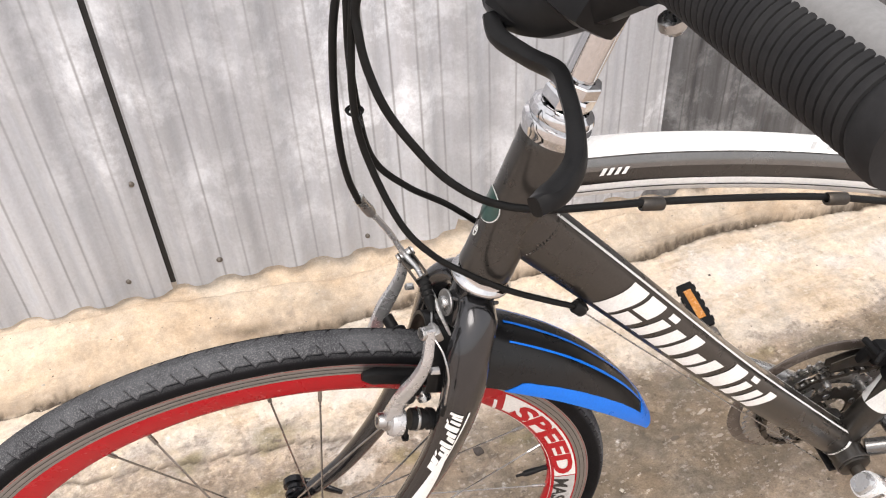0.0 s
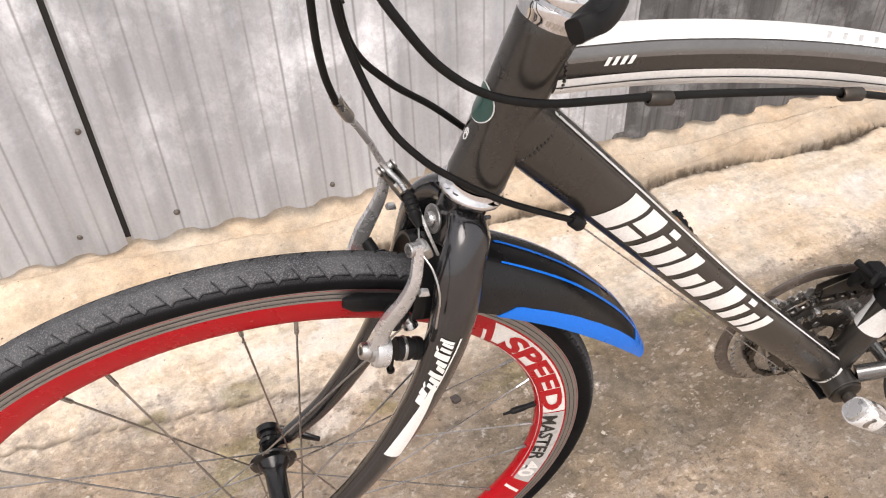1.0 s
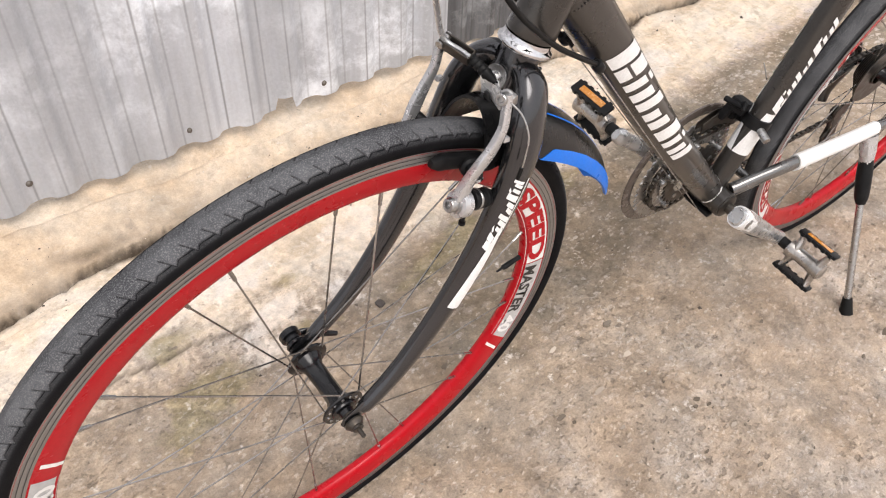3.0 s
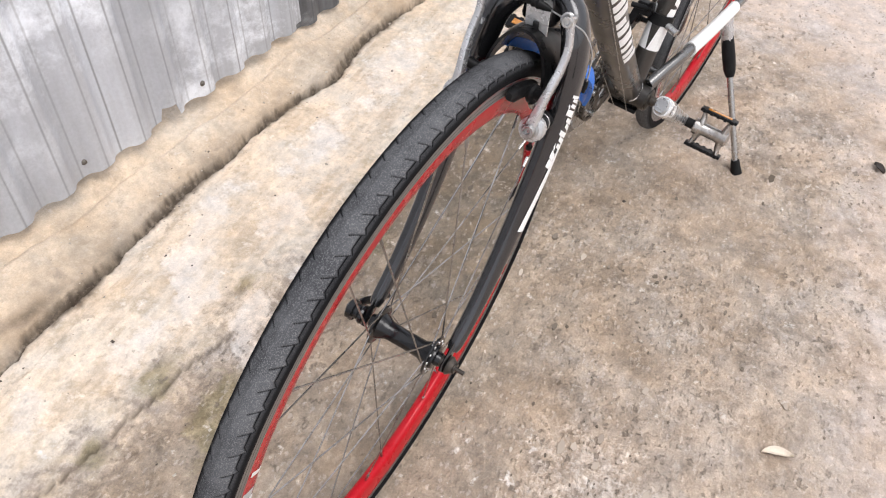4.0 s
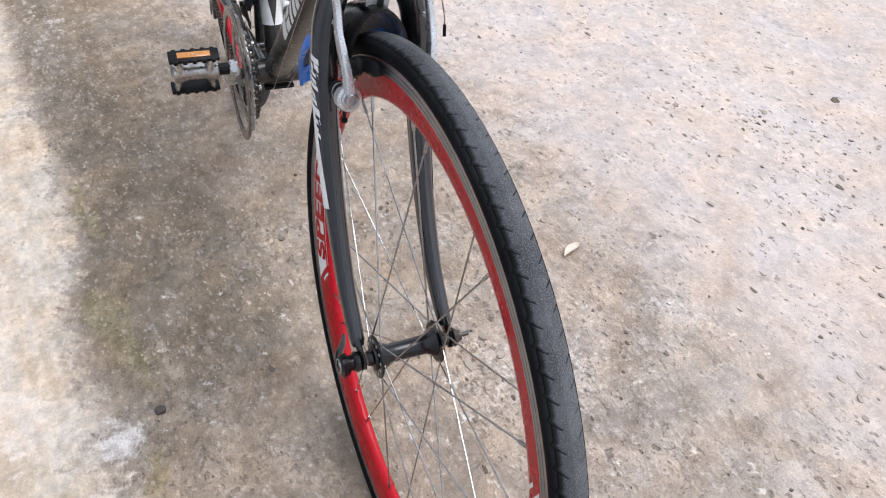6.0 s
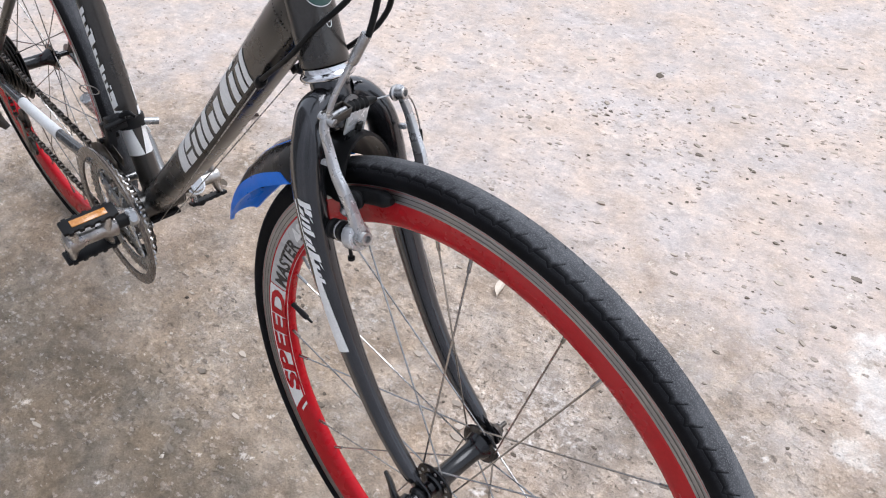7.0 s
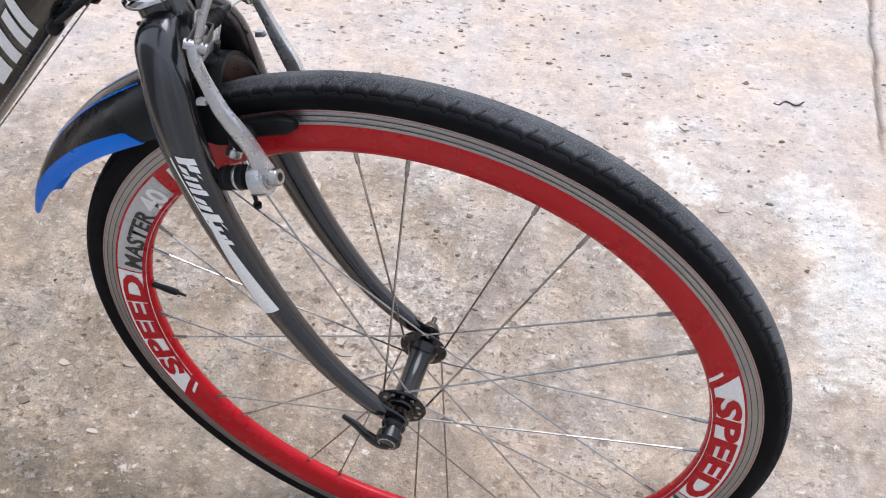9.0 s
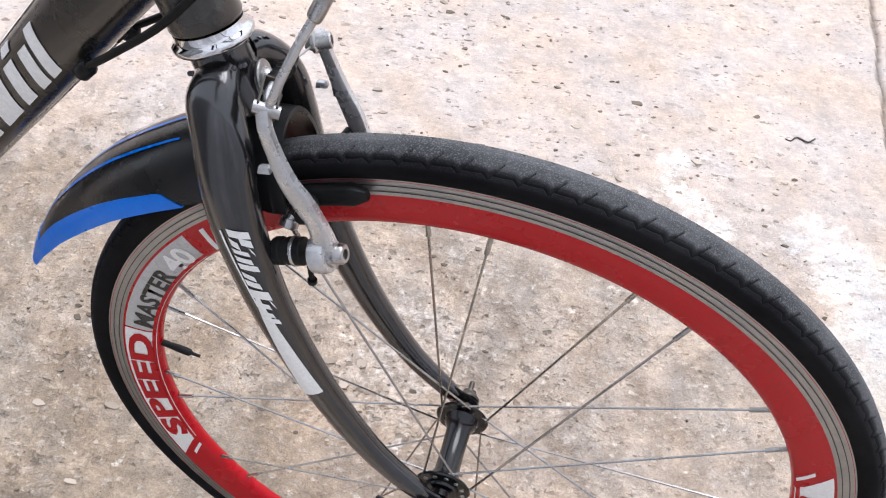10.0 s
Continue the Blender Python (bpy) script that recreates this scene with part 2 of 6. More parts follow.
    # pits drawn dark: the shade inside them is put into the colour
    small, large, rare = both(spots(120, 0.20, 0.46, 0.10, 1.3, 0.75), gather), both(spots(58, 0.24, 0.36, 0.10, 5.9, 0.85), drift), both(spots(17, 0.12, 0.20, 0.06, 9.2, 0.8), 0.7)
    col = mix(n, l, both(small, ramp(n, l, trodden, 0.0, 1.0, (0.75,) * 3, (0.45,) * 3)), col, (0.20, 0.165, 0.135))
    col = mix(n, l, both(large, 0.85), col, (0.23, 0.19, 0.155))
    col = mix(n, l, both(rare, 0.8), col, (0.34, 0.285, 0.235))
    # thin dark crescents: the shade of lifted scales, put into the colour
    rim = ramp(n, l, math_node("ABSOLUTE", math_node("SUBTRACT", flake.outputs[0], 0.53), 0.0), 0.0, 0.014, (1, 1, 1), (0, 0, 0))
    rim = both(rim, both(ramp(n, l, crumb.outputs[0], 0.54, 0.62), drift))
    col = mix(n, l, both(rim, 0.35), col, (0.24, 0.20, 0.16))
    mottle = tex(n, l, "noise", 30, 10, 0.74)
    col = mix(n, l, ramp(n, l, shaded_stain, 0.0, 1.0, (0.42,) * 3, (0.7,) * 3), col, ramp(n, l, mottle.outputs[0], 0.34, 0.66, (0.64, 0.62, 0.60), (1.28, 1.28, 1.28)), "MULTIPLY")
    rough = both(ramp(n, l, trodden, 0.0, 1.0, (0.22,) * 3, (0.42,) * 3), ramp(n, l, smooth, 0.35, 1.0, (0.6,) * 3, (1, 1, 1)))
    col = mix(n, l, rough, col, ramp(n, l, fine.outputs[0], 0.34, 0.66, (0.66,) * 3, (1.30,) * 3), "MULTIPLY")
    col = mix(n, l, rough, col, ramp(n, l, grit.outputs[0], 0.32, 0.68, (0.62,) * 3, (1.42,) * 3), "MULTIPLY")
    hue = tex(n, l, "noise", 7.5, 6, 0.65)
    col = mix(n, l, 0.9, col, ramp(n, l, hue.outputs[0], 0.38, 0.62, (0.965, 1.0, 1.04), (1.055, 0.995, 0.92)), "MULTIPLY")
    # dirt packed into the cracks; the mask also holds a painted shadow patch
    dirt_shade = n.new("ShaderNodeAttribute")
    dirt_shade.attribute_name = "dirt_shade"
    col = mix(n, l, both(dirt_shade.outputs["Fac"], ramp(n, l, fine.outputs[0], 0.22, 0.5, (0.5,) * 3, (1, 1, 1))), col, (0.06, 0.045, 0.032))
    l.new(col, b.inputs["Base Color"])
    b.inputs["Roughness"].default_value = 0.9
    b.inputs["Specular IOR Level"].default_value = 0.2
    h = mix(n, l, 0.18, mix(n, l, 0.45, fine.outputs[0], flake.outputs[0]), grit.outputs[0])
    dents = math_node("MAXIMUM", math_node("MAXIMUM", small, large), rim)
    h = math_node("SUBTRACT", math_node("ADD", h, both(math_node("MAXIMUM", scales, chips), 0.12)), both(dents, 0.22))
    x = n.new("ShaderNodeBump")
    x.inputs["Distance"].default_value = 0.010
    l.new(both(ramp(n, l, trodden, 0.0, 1.0, (0.55,) * 3, (1, 1, 1)), ramp(n, l, smooth, 0.35, 1.0, (0.55,) * 3, (1, 1, 1))), x.inputs["Strength"])
    l.new(h, x.inputs["Height"])
    l.new(x.outputs[0], b.inputs["Normal"])
    return m


def zinc_material(name, base, pale, dark, amount, dark_line):
    m, n, l, b = shader(name)
    cloud, streak, grain = tex(n, l, "noise", 3.2, 6, 0.65), tex(n, l, "noise", 9, 5, 0.7, (3.2, 1, 0.25)), tex(n, l, "noise", 160, 4)
    spot, blotch = tex(n, l, "noise", 6.5, 9, 0.75), tex(n, l, "noise", 1.7, 3, 0.5)
    rib = tex(n, l, "noise", 5.5, 2, 0.5, (1, 0, 0.06))
    col = mix(n, l, ramp(n, l, streak.outputs[0], 0.35, 0.68), dark, base)
    col = mix(n, l, mix(n, l, 1.0, ramp(n, l, spot.outputs[0], 0.47, 0.62, (0, 0, 0), (amount,) * 3), ramp(n, l, blotch.outputs[0], 0.43, 0.60), "MULTIPLY"), col, pale)
    col = mix(n, l, 0.8, col, ramp(n, l, rib.outputs[0], 0.32, 0.68, (0.78,) * 3, (1.32,) * 3), "MULTIPLY")
    # darker lines along each crest and trough, broken up by noise
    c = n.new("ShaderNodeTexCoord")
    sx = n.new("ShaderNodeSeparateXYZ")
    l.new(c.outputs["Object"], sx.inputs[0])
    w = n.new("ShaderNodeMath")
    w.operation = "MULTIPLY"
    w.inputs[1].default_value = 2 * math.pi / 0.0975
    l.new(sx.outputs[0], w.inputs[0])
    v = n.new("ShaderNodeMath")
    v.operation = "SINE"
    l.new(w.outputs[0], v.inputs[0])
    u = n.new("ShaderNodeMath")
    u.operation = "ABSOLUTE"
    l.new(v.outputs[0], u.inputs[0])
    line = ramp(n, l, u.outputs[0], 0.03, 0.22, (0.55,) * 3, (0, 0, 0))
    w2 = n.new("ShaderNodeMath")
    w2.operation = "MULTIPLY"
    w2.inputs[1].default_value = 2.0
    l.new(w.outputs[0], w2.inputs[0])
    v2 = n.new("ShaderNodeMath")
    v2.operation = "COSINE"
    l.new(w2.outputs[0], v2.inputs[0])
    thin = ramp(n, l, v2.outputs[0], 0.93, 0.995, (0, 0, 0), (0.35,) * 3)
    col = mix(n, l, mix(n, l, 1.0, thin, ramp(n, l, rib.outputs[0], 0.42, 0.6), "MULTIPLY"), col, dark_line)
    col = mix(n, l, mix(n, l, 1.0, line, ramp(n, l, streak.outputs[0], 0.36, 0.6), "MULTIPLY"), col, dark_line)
    col = mix(n, l, 0.25, col, ramp(n, l, grain.outputs[0], 0.3, 0.7, (0.7,) * 3, (1.15,) * 3), "MULTIPLY")
    l.new(col, b.inputs["Base Color"])
    b.inputs["Metallic"].default_value = 0.3
    l.new(ramp(n, l, cloud.outputs[0], 0.3, 0.7, (0.42,) * 3, (0.62,) * 3), b.inputs["Roughness"])
    bump(n, l, b, cloud.outputs[0], 0.25, 0.01)
    return m


M_GROUND = concrete_material()
M_ZINC = zinc_material("zinc_sheet", (0.485, 0.505, 0.545), (0.84, 0.87, 0.92), (0.40, 0.41, 0.435), 0.95, (0.17, 0.17, 0.17))
M_ZINC_OLD = zinc_material("dark_weathered_zinc", (0.17, 0.175, 0.185), (0.36, 0.375, 0.39), (0.075, 0.075, 0.08), 0.7, (0.05, 0.05, 0.05))

# ---- mesh helpers ----


def link_mesh(name, bm, material, smooth=True):
    me = bpy.data.meshes.new(name)
    bm.normal_update()
    bm.to_mesh(me)
    bm.free()
    for mt in material if isinstance(material, (list, tuple)) else (material,):
        me.materials.append(mt)
    if smooth:
        me.shade_smooth()
        me.set_sharp_from_angle(angle=radians(38))
    return me


def part(name, bm, material, parent, label="", smooth=True):
    """Links a bmesh as one mesh object under a thing or under a part."""
    ob = new(name, bm if isinstance(bm, bpy.types.Mesh) else link_mesh(name, bm, material, smooth))
    ob.parent = parent
    if label:
        ob["label"] = label
    return ob


def resample(rows, count):
    """Catmull-Rom through rows of numbers."""
    p = np.array(rows, float)
    if len(p) == 2:
        return np.array([p[0] + (p[1] - p[0]) * k / (count - 1) for k in range(count)])
    q = np.vstack([2 * p[0] - p[1], p, 2 * p[-1] - p[-2]])
    out = []
    for k in np.linspace(0, len(p) - 1 - 1e-9, count):
        i, f = int(k), k - int(k)
        a, b, c, d = q[i : i + 4]
        out.append(0.5 * (2 * b + (c - a) * f + (2 * a - 5 * b + 4 * c - d) * f * f + (3 * b - a - 3 * c + d) * f**3))
    return np.array(out)


def sweep(bm, rows, count=24, seg=16, side=(0, 1, 0), caps=True, flat=0.0):
    """A tube along rows (x, y, z, a, b): a is the half width along `side`, b across it. flat squares the section."""
    r = resample([list(q) + [q[-1]] * (5 - len(q)) for q in rows], count)
    pts = r[:, :3]
    tang = np.gradient(pts, axis=0)
    rings = []
    s = Vector(side)
    for k in range(count):
        t = Vector(tang[k]).normalized()
        e = (s - t * s.dot(t)).normalized()
        f = t.cross(e)
        ring = []
        for j in range(seg):
            w = 2 * math.pi * j / seg
            cw, sw = math.cos(w), math.sin(w)
            if flat:
                g = (abs(cw) ** flat + abs(sw) ** flat) ** (-1 / flat)
                cw, sw = cw * g, sw * g
            ring.append(bm.verts.new(Vector(pts[k]) + e * (cw * r[k, 3]) + f * (sw * r[k, 4])))
        rings.append(ring)
    for a, b in zip(rings, rings[1:]):
        for j in range(seg):
            bm.faces.new((a[j], a[(j + 1) % seg], b[(j + 1) % seg], b[j]))
    if caps:
        bm.faces.new(rings[0][::-1])
        bm.faces.new(rings[-1])
    return bm


def rod(bm, a, b, r, seg=12, r2=None):
    d = Vector(b) - Vector(a)
    side = (0, 1, 0) if abs(d.normalized().y) < 0.9 else (1, 0, 0)
    return sweep(bm, [(*a, r, r), (*b, r2 or r, r2 or r)], 2, seg, side)


def lathe(bm, origin, axis, profile, seg=28, close=False):
    """Turns a profile of (radius, height) about an axis."""
    ax = Vector(axis).normalized()
    e = ax.orthogonal().normalized()
    f = ax.cross(e)
    o = Vector(origin)
    rings = []
    for r, h in profile:
        if r < 1e-6:
            rings.append([bm.verts.new(o + ax * h)])
        else:
            rings.append([bm.verts.new(o + ax * h + (e * math.cos(2 * math.pi * j / seg) + f * math.sin(2 * math.pi * j / seg)) * r) for j in range(seg)])
    pairs = list(zip(rings, rings[1:])) + ([(rings[-1], rings[0])] if close else [])
    for a, b in pairs:
        for j in range(seg):
            k = (j + 1) % seg
            if len(a) == 1 and len(b) == 1:
                continue
            if len(a) == 1:
                bm.faces.new((a[0], b[k], b[j]))
            elif len(b) == 1:
                bm.faces.new((a[j], a[k], b[0]))
            else:
                bm.faces.new((a[j], a[k], b[k], b[j]))
    return bm


def block(bm, size, m, bevel=0.002, taper=1.0):
    """A bevelled block, its +z end scaled by taper."""
    t = bmesh.new()
    bmesh.ops.create_cube(t, size=1.0)
    for v in t.verts:
        k = taper if v.co.z > 0 else 1.0
        v.co = Vector((v.co.x * size[0] * k, v.co.y * size[1] * k, v.co.z * size[2]))
    if bevel:
        bmesh.ops.bevel(t, geom=list(t.edges), offset=bevel, segments=2, affect="EDGES", profile=0.6)
    t.transform(m)
    me = bpy.data.meshes.new("tmp")
    t.to_mesh(me)
    t.free()
    bm.from_mesh(me)
    bpy.data.meshes.remove(me)
    return bm


def aim(a, b, up=(0, 0, 1)):
    """A pose at a with z towards b."""
    z = (Vector(b) - Vector(a)).normalized()
    x = Vector(up).cross(z).normalized()
    y = z.cross(x)
    m = Matrix((x, y, z)).transposed().to_4x4()
    m.translation = Vector(a)
    return m


def text_mesh(word, height, shear=0.0, offset=0.0):
    """Flat letters in the built-in font as a bmesh, left end at 0, scaled to the given capital height."""
    cu = bpy.data.curves.new("word", "FONT")
    cu.body, cu.shear, cu.offset, cu.resolution_u = word, shear, offset, 3
    ob = new("word", cu)
    me = bpy.data.meshes.new_from_object(ob.evaluated_get(bpy.context.evaluated_depsgraph_get()))
    bpy.data.objects.remove(ob)
    bpy.data.curves.remove(cu)
    bm = bmesh.new()
    bm.from_mesh(me)
    bpy.data.meshes.remove(me)
    x0, y0, y1 = min(v.co.x for v in bm.verts), min(v.co.y for v in bm.verts), max(v.co.y for v in bm.verts)
    k = height / (y1 - y0)
    for v in bm.verts:
        v.co = Vector(((v.co.x - x0) * k, (v.co.y - y0) * k, 0))
    return bm

# ---- the yard ----
CRACK = [(-200, 1.6), (-3, 0.95), (-0.3, 0.80), (-0.19, 0.783), (-0.02, 0.803), (0.07, 0.792), (0.24, 0.797), (0.43, 0.790), (0.56, 0.777), (0.71, 0.764), (0.87, 0.716), (1.03, 0.733), (1.2, 0.716), (1.42, 0.667), (1.6, 0.684), (1.78, 0.635), (1.95, 0.632), (2.2, 0.565), (6, 0.3), (200, -1)]
EDGE = [(-200, 2.0), (-3, 0.95), (-0.6, 0.66), (-0.15, 0.573), (0.1, 0.518), (0.2, 0.502), (0.43, 0.487), (0.6, 0.488), (0.68, 0.462), (0.75, 0.432), (0.99, 0.416), (1.45, 0.418), (2.5, 0.38), (200, 0)]
STAIN_AND_SHADE = [(-200, 0.5), (-0.25, 0.30), (-0.05, 0.0), (0.1, -0.13), (0.33, -0.22), (0.53, -0.35), (0.72, -0.43), (0.9, -0.43), (1.0, -0.38), (1.2, -0.24), (1.45, -0.12), (2.5, 0.02), (200, 0.3)]
FENCE_P, FENCE_D = Vector((0.1, 0.944, 0)), Vector((1, -0.105, 0)).normalized()


def along(line, x):
    """A broken line's y at x."""
    for (a, b), (c, d) in zip(line, line[1:]):
        if x <= c:
            return b + (d - b) * (x - a) / (c - a)


def crack_y(x):
    return along(CRACK, x) + 0.008 * noise.noise((x * 9, 0, 3)) + 0.006 * noise.noise((x * 31, 0, 5)) + 0.004 * noise.noise((x * 83, 0, 8))


def edge_y(x):
    """Where the cement strip meets the yard."""
    return along(EDGE, x) + 0.012 * noise.noise((x * 11, 2, 3)) + 0.006 * noise.noise((x * 37, 1, 5))


def step01(v, a, b):
    t = min(1.0, max(0.0, (v - a) / (b - a)))
    return t * t * (3 - 2 * t)


def ground_z(x, y):
    c = crack_y(x)
    near = 1.0 if abs(x) < 6 and -6 < y < 3 else 0.0
    z = 0.0035 * noise.noise((x * 2.3, y * 2.3, 0)) + 0.002 * noise.noise((x * 9, y * 9, 1))
    if near:
        # scaled patches and small lumps
        z += 0.0014 * noise.noise((x * 34, y * 34, 4)) + 0.0016 * step01(noise.noise((x * 21, y * 21, 6)), 0.08, 0.22)
    # ground dips or rises to meet tyres that are placed from the camera's view
    for cx, cy, d in ((0.011, 0.163, 0.005), (1.083, -0.03, -0.016)):
        z -= d * math.exp(-((x - cx) ** 2 + (y - cy) ** 2) / 0.035)
    if y > c - 0.2:
        z += 0.012 * step01(y, c - 0.2, c - 0.03)
        z += 0.07 * step01(y, c - 0.02, c + 0.2) + 0.005 * step01(y, c, c + 0.02)
        if y > c:
            z += 0.010 * noise.noise((x * 7, y * 7, 2)) * step01(y, c, c + 0.05)
        wide = 0.006 + 0.004 * noise.noise((x * 7, 1, 1))
        gap = abs(y - c)
        if gap < 0.03 and near:
            z -= 0.024 * (1 - step01(gap, wide * 0.5, wide + 0.006)) * (0.7 + 0.5 * noise.noise((x * 4, 7, 1)))
    # the worn edge of the strip, open as a thin crack at its end
    if near and -1.0 < x < 1.6 and 0.3 < y < 0.75:
        e = y - edge_y(x)
        z += 0.003 * step01(e, -0.012, 0.008)
        if x < 0.2:
            z -= 0.005 * (1 - step01(abs(e), 0.001, 0.005)) * step01(0.2 - x, 0.0, 0.15)
    # a fine joint across the yard
    if -1.7 < y < -0.5 and near:
        gap = abs(x + 0.724 - 0.096 * (y + 0.712) - 0.010 * noise.noise((y * 11, 4, 4)))
        z -= 0.006 * (1 - step01(gap, 0.002, 0.007)) * step01(-y, 0.55, 0.7)
    # the bank falls away under the foot of the fence
    if near:
        z -= 0.03 * step01(y + 0.105 * x, 0.912, 0.9375)
    return z


def spread(lo, hi, step, far):
    v = list(np.arange(lo, hi + 1e-6, step))
    s = step
    while v[-1] < far:
        s *= 1.28
        v.append(v[-1] + s)
    s = step
    while v[0] > -far:
        s *= 1.28
        v.insert(0, v[0] - s)
    return v


def blob(x, y, cx, cy, rx, ry):
    return math.exp(-(((x - cx) / rx) ** 2) - ((y - cy) / ry) ** 2)


WHITE = [(0.17, 0.60, 0.06, 0.05), (0.05, 0.63, 0.06, 0.04), (0.30, 0.46, 0.04, 0.03), (0.08, 0.43, 0.04, 0.035), (0.25, 0.665, 0.07, 0.05), (0.19, 0.50, 0.045, 0.022), (0.66, 0.63, 0.13, 0.05), (0.97, 0.60, 0.16, 0.06), (0.46, 0.575, 0.06, 0.03), (0.40, 0.69, 0.10, 0.04), (0.15, 0.475, 0.06, 0.03), (1.35, 0.52, 0.18, 0.06), (-0.12, 0.70, 0.06, 0.03)]
OLIVE = [(0.25, 0.55, 0.06, 0.03), (0.0, 0.45, 0.06, 0.04), (0.02, 0.55, 0.05, 0.03), (-0.12, 0.60, 0.05, 0.03), (0.46, 0.405, 0.10, 0.03), (0.57, 0.44, 0.06, 0.025), (-0.04, 0.40, 0.09, 0.035), (0.84, 0.385, 0.12, 0.03), (0.2, 0.43, 0.06, 0.025)]
CHIPS = [(0.10, -0.11, 0.09, 0.10), (0.05, -0.18, 0.07, 0.08), (0.68, -0.53, 0.05, 0.04), (0.02, -0.42, 0.09, 0.07)]
PAINT = [(-0.335, -0.414, 0.035, 0.03), (-0.35, -0.50, 0.03, 0.04), (-0.60, -0.35, 0.08, 0.10), (-0.57, -0.46, 0.06, 0.06), (-0.60, -0.20, 0.06, 0.08), (-0.34, -0.60, 0.035, 0.06), (-0.38, -0.50, 0.03, 0.04), (-0.72, -0.30, 0.12, 0.12)]


def ground_masks(x, y):
    """How much of each stain and painted shade a place has, from 0 to 1."""
    crack, edge = crack_y(x), edge_y(x)
    u = x + 0.05 * noise.noise((x * 4, y * 4, 11)) + 0.02 * noise.noise((x * 13, y * 13, 12))
    v = y + 0.05 * noise.noise((x * 4, y * 4, 21)) + 0.02 * noise.noise((x * 13, y * 13, 22))
    gap = abs(y - crack + 0.002) + 0.005 * noise.noise((x * 60, y * 60, 9)) + 0.004 * noise.noise((x * 140, y * 140, 2))
    wide = 0.011 + 0.012 * noise.noise((x * 6, y * 4, 9))
    dirt_shade = 0.0
    if gap < 0.06:
        dirt_shade = max(0.97 * (1 - step01(gap, wide * 0.3, wide * 1.3 + 0.006)), 0.35 * (1 - step01(gap, 0.004, 0.045 + wide)) * step01(y, crack, crack + 0.004))
    if -1.7 < y < -0.5:
        joint = abs(x + 0.724 - 0.096 * (y + 0.712) - 0.010 * noise.noise((y * 11, 4, 4)))
        dirt_shade = max(dirt_shade, 0.75 * (1 - step01(joint, 0.001, 0.008)) * step01(-y, 0.55, 0.7))
    if x < 0.2:
        dirt_shade = max(dirt_shade, 0.7 * (1 - step01(abs(y - edge), 0.001, 0.006)) * step01(0.2 - x, 0.0, 0.12) * step01(x, -0.6, -0.3))
    # a shadow patch on the bank beside the crack, put into the colour
    dirt_shade = max(dirt_shade, 0.75 * blob(u, v, 0.02, 0.84, 0.06, 0.022))
    # the strip's edge is frayed where it runs out
    open_end = step01(0.42 - x, 0.0, 0.3)
    stain = along(STAIN_AND_SHADE, u)
    # the stains die out along the fence and never pass behind it
    reach = step01(u, -2.4, -1.3) * step01(-u, -3.2, -2.2) * step01(-y - 0.105 * x, -1.05, -0.95)
    inside = reach * step01(v, stain - 0.09, stain + 0.09) * step01(edge - y, -0.03 - 0.04 * open_end, 0.075 + 0.09 * open_end)
    core = inside * step01(u, 0.18, 0.45) * step01(v, -0.02, 0.26) * (0.75 + 0.5 * blob(u, v, 0.75, 0.22, 0.4, 0.12))
    return {
        "dirt_shade": dirt_shade,
        "tan": step01(v, -0.75, -0.20) * (0.55 + 0.45 * step01(u, -0.9, 0.2)) * step01(-u, -1.9, -1.1) * reach,
        "shaded_stain": inside * (0.55 + 0.45 * step01(v, -0.15, 0.15)),
        "core": min(1.0, core),
        "strip": step01(y - edge, -0.08 - 0.08 * open_end, 0.07 + 0.10 * open_end),
        "white": min(1.0, sum(blob(u, v, *q) for q in WHITE)) if y > 0.4 else 0.0,
        "olive": min(1.0, sum(blob(u, v, *q) for q in OLIVE)) if y > 0.25 else 0.0,
        "bank": step01(y - crack, -0.004, 0.012),
        "chips": min(1.0, sum(blob(u, v, *q) for q in CHIPS)) if y < 0.4 else 0.0,
        "paint": min(1.0, 1.3 * sum(blob(u, v, *q) for q in PAINT)) if y < 0.2 else 0.0,
    }


def build_ground():
    xs = spread(-0.9, 1.7, 0.0065, 80)
    ys = sorted(set(round(v, 4) for v in spread(-1.3, 0.98, 0.0065, 80)) | set(round(v, 4) for v in np.arange(0.60, 0.88, 0.004)))
    verts = [(x, y, ground_z(x, y)) for y in ys for x in xs]
    w = len(xs)
    faces = [(j * w + i, j * w + i + 1, (j + 1) * w + i + 1, (j + 1) * w + i) for j in range(len(ys) - 1) for i in range(w - 1)]
    me = bpy.data.meshes.new("ground")
    me.from_pydata(verts, [], faces)
    masks = {k: [] for k in ("dirt_shade", "tan", "shaded_stain", "core", "strip", "white", "olive", "bank", "chips", "paint")}
    for x, y, z in verts:
        if not (-3 < x < 4 and -4 < y < 2):
            for k in masks:
                masks[k].append(0.0)
            continue
        for k, v in ground_masks(x, y).items():
            masks[k].append(v)
    for k, v in masks.items():
        me.attributes.new(k, "FLOAT", "POINT").data.foreach_set("value", v)
    me.materials.append(M_GROUND)
    me.shade_smooth()
    return tagged(new("ground", me), "weathered beige concrete yard, stained, cracked along a fence", "ground", kind="structure")


ground = build_ground()

# ---- corrugated fence ----
PITCH, DEPTH = 0.0975, 0.009
fence = tagged(new("wall_fence"), "corrugated zinc sheet fence standing on a concrete bank", "fence", kind="structure")
fence.matrix_basis = Matrix.Translation(FENCE_P) @ Matrix.Rotation(math.atan2(FENCE_D.y, FENCE_D.x), 4, "Z")


def wave(s):
    return DEPTH * math.tanh(1.8 * math.cos(2 * math.pi * s / PITCH)) / math.tanh(1.8)


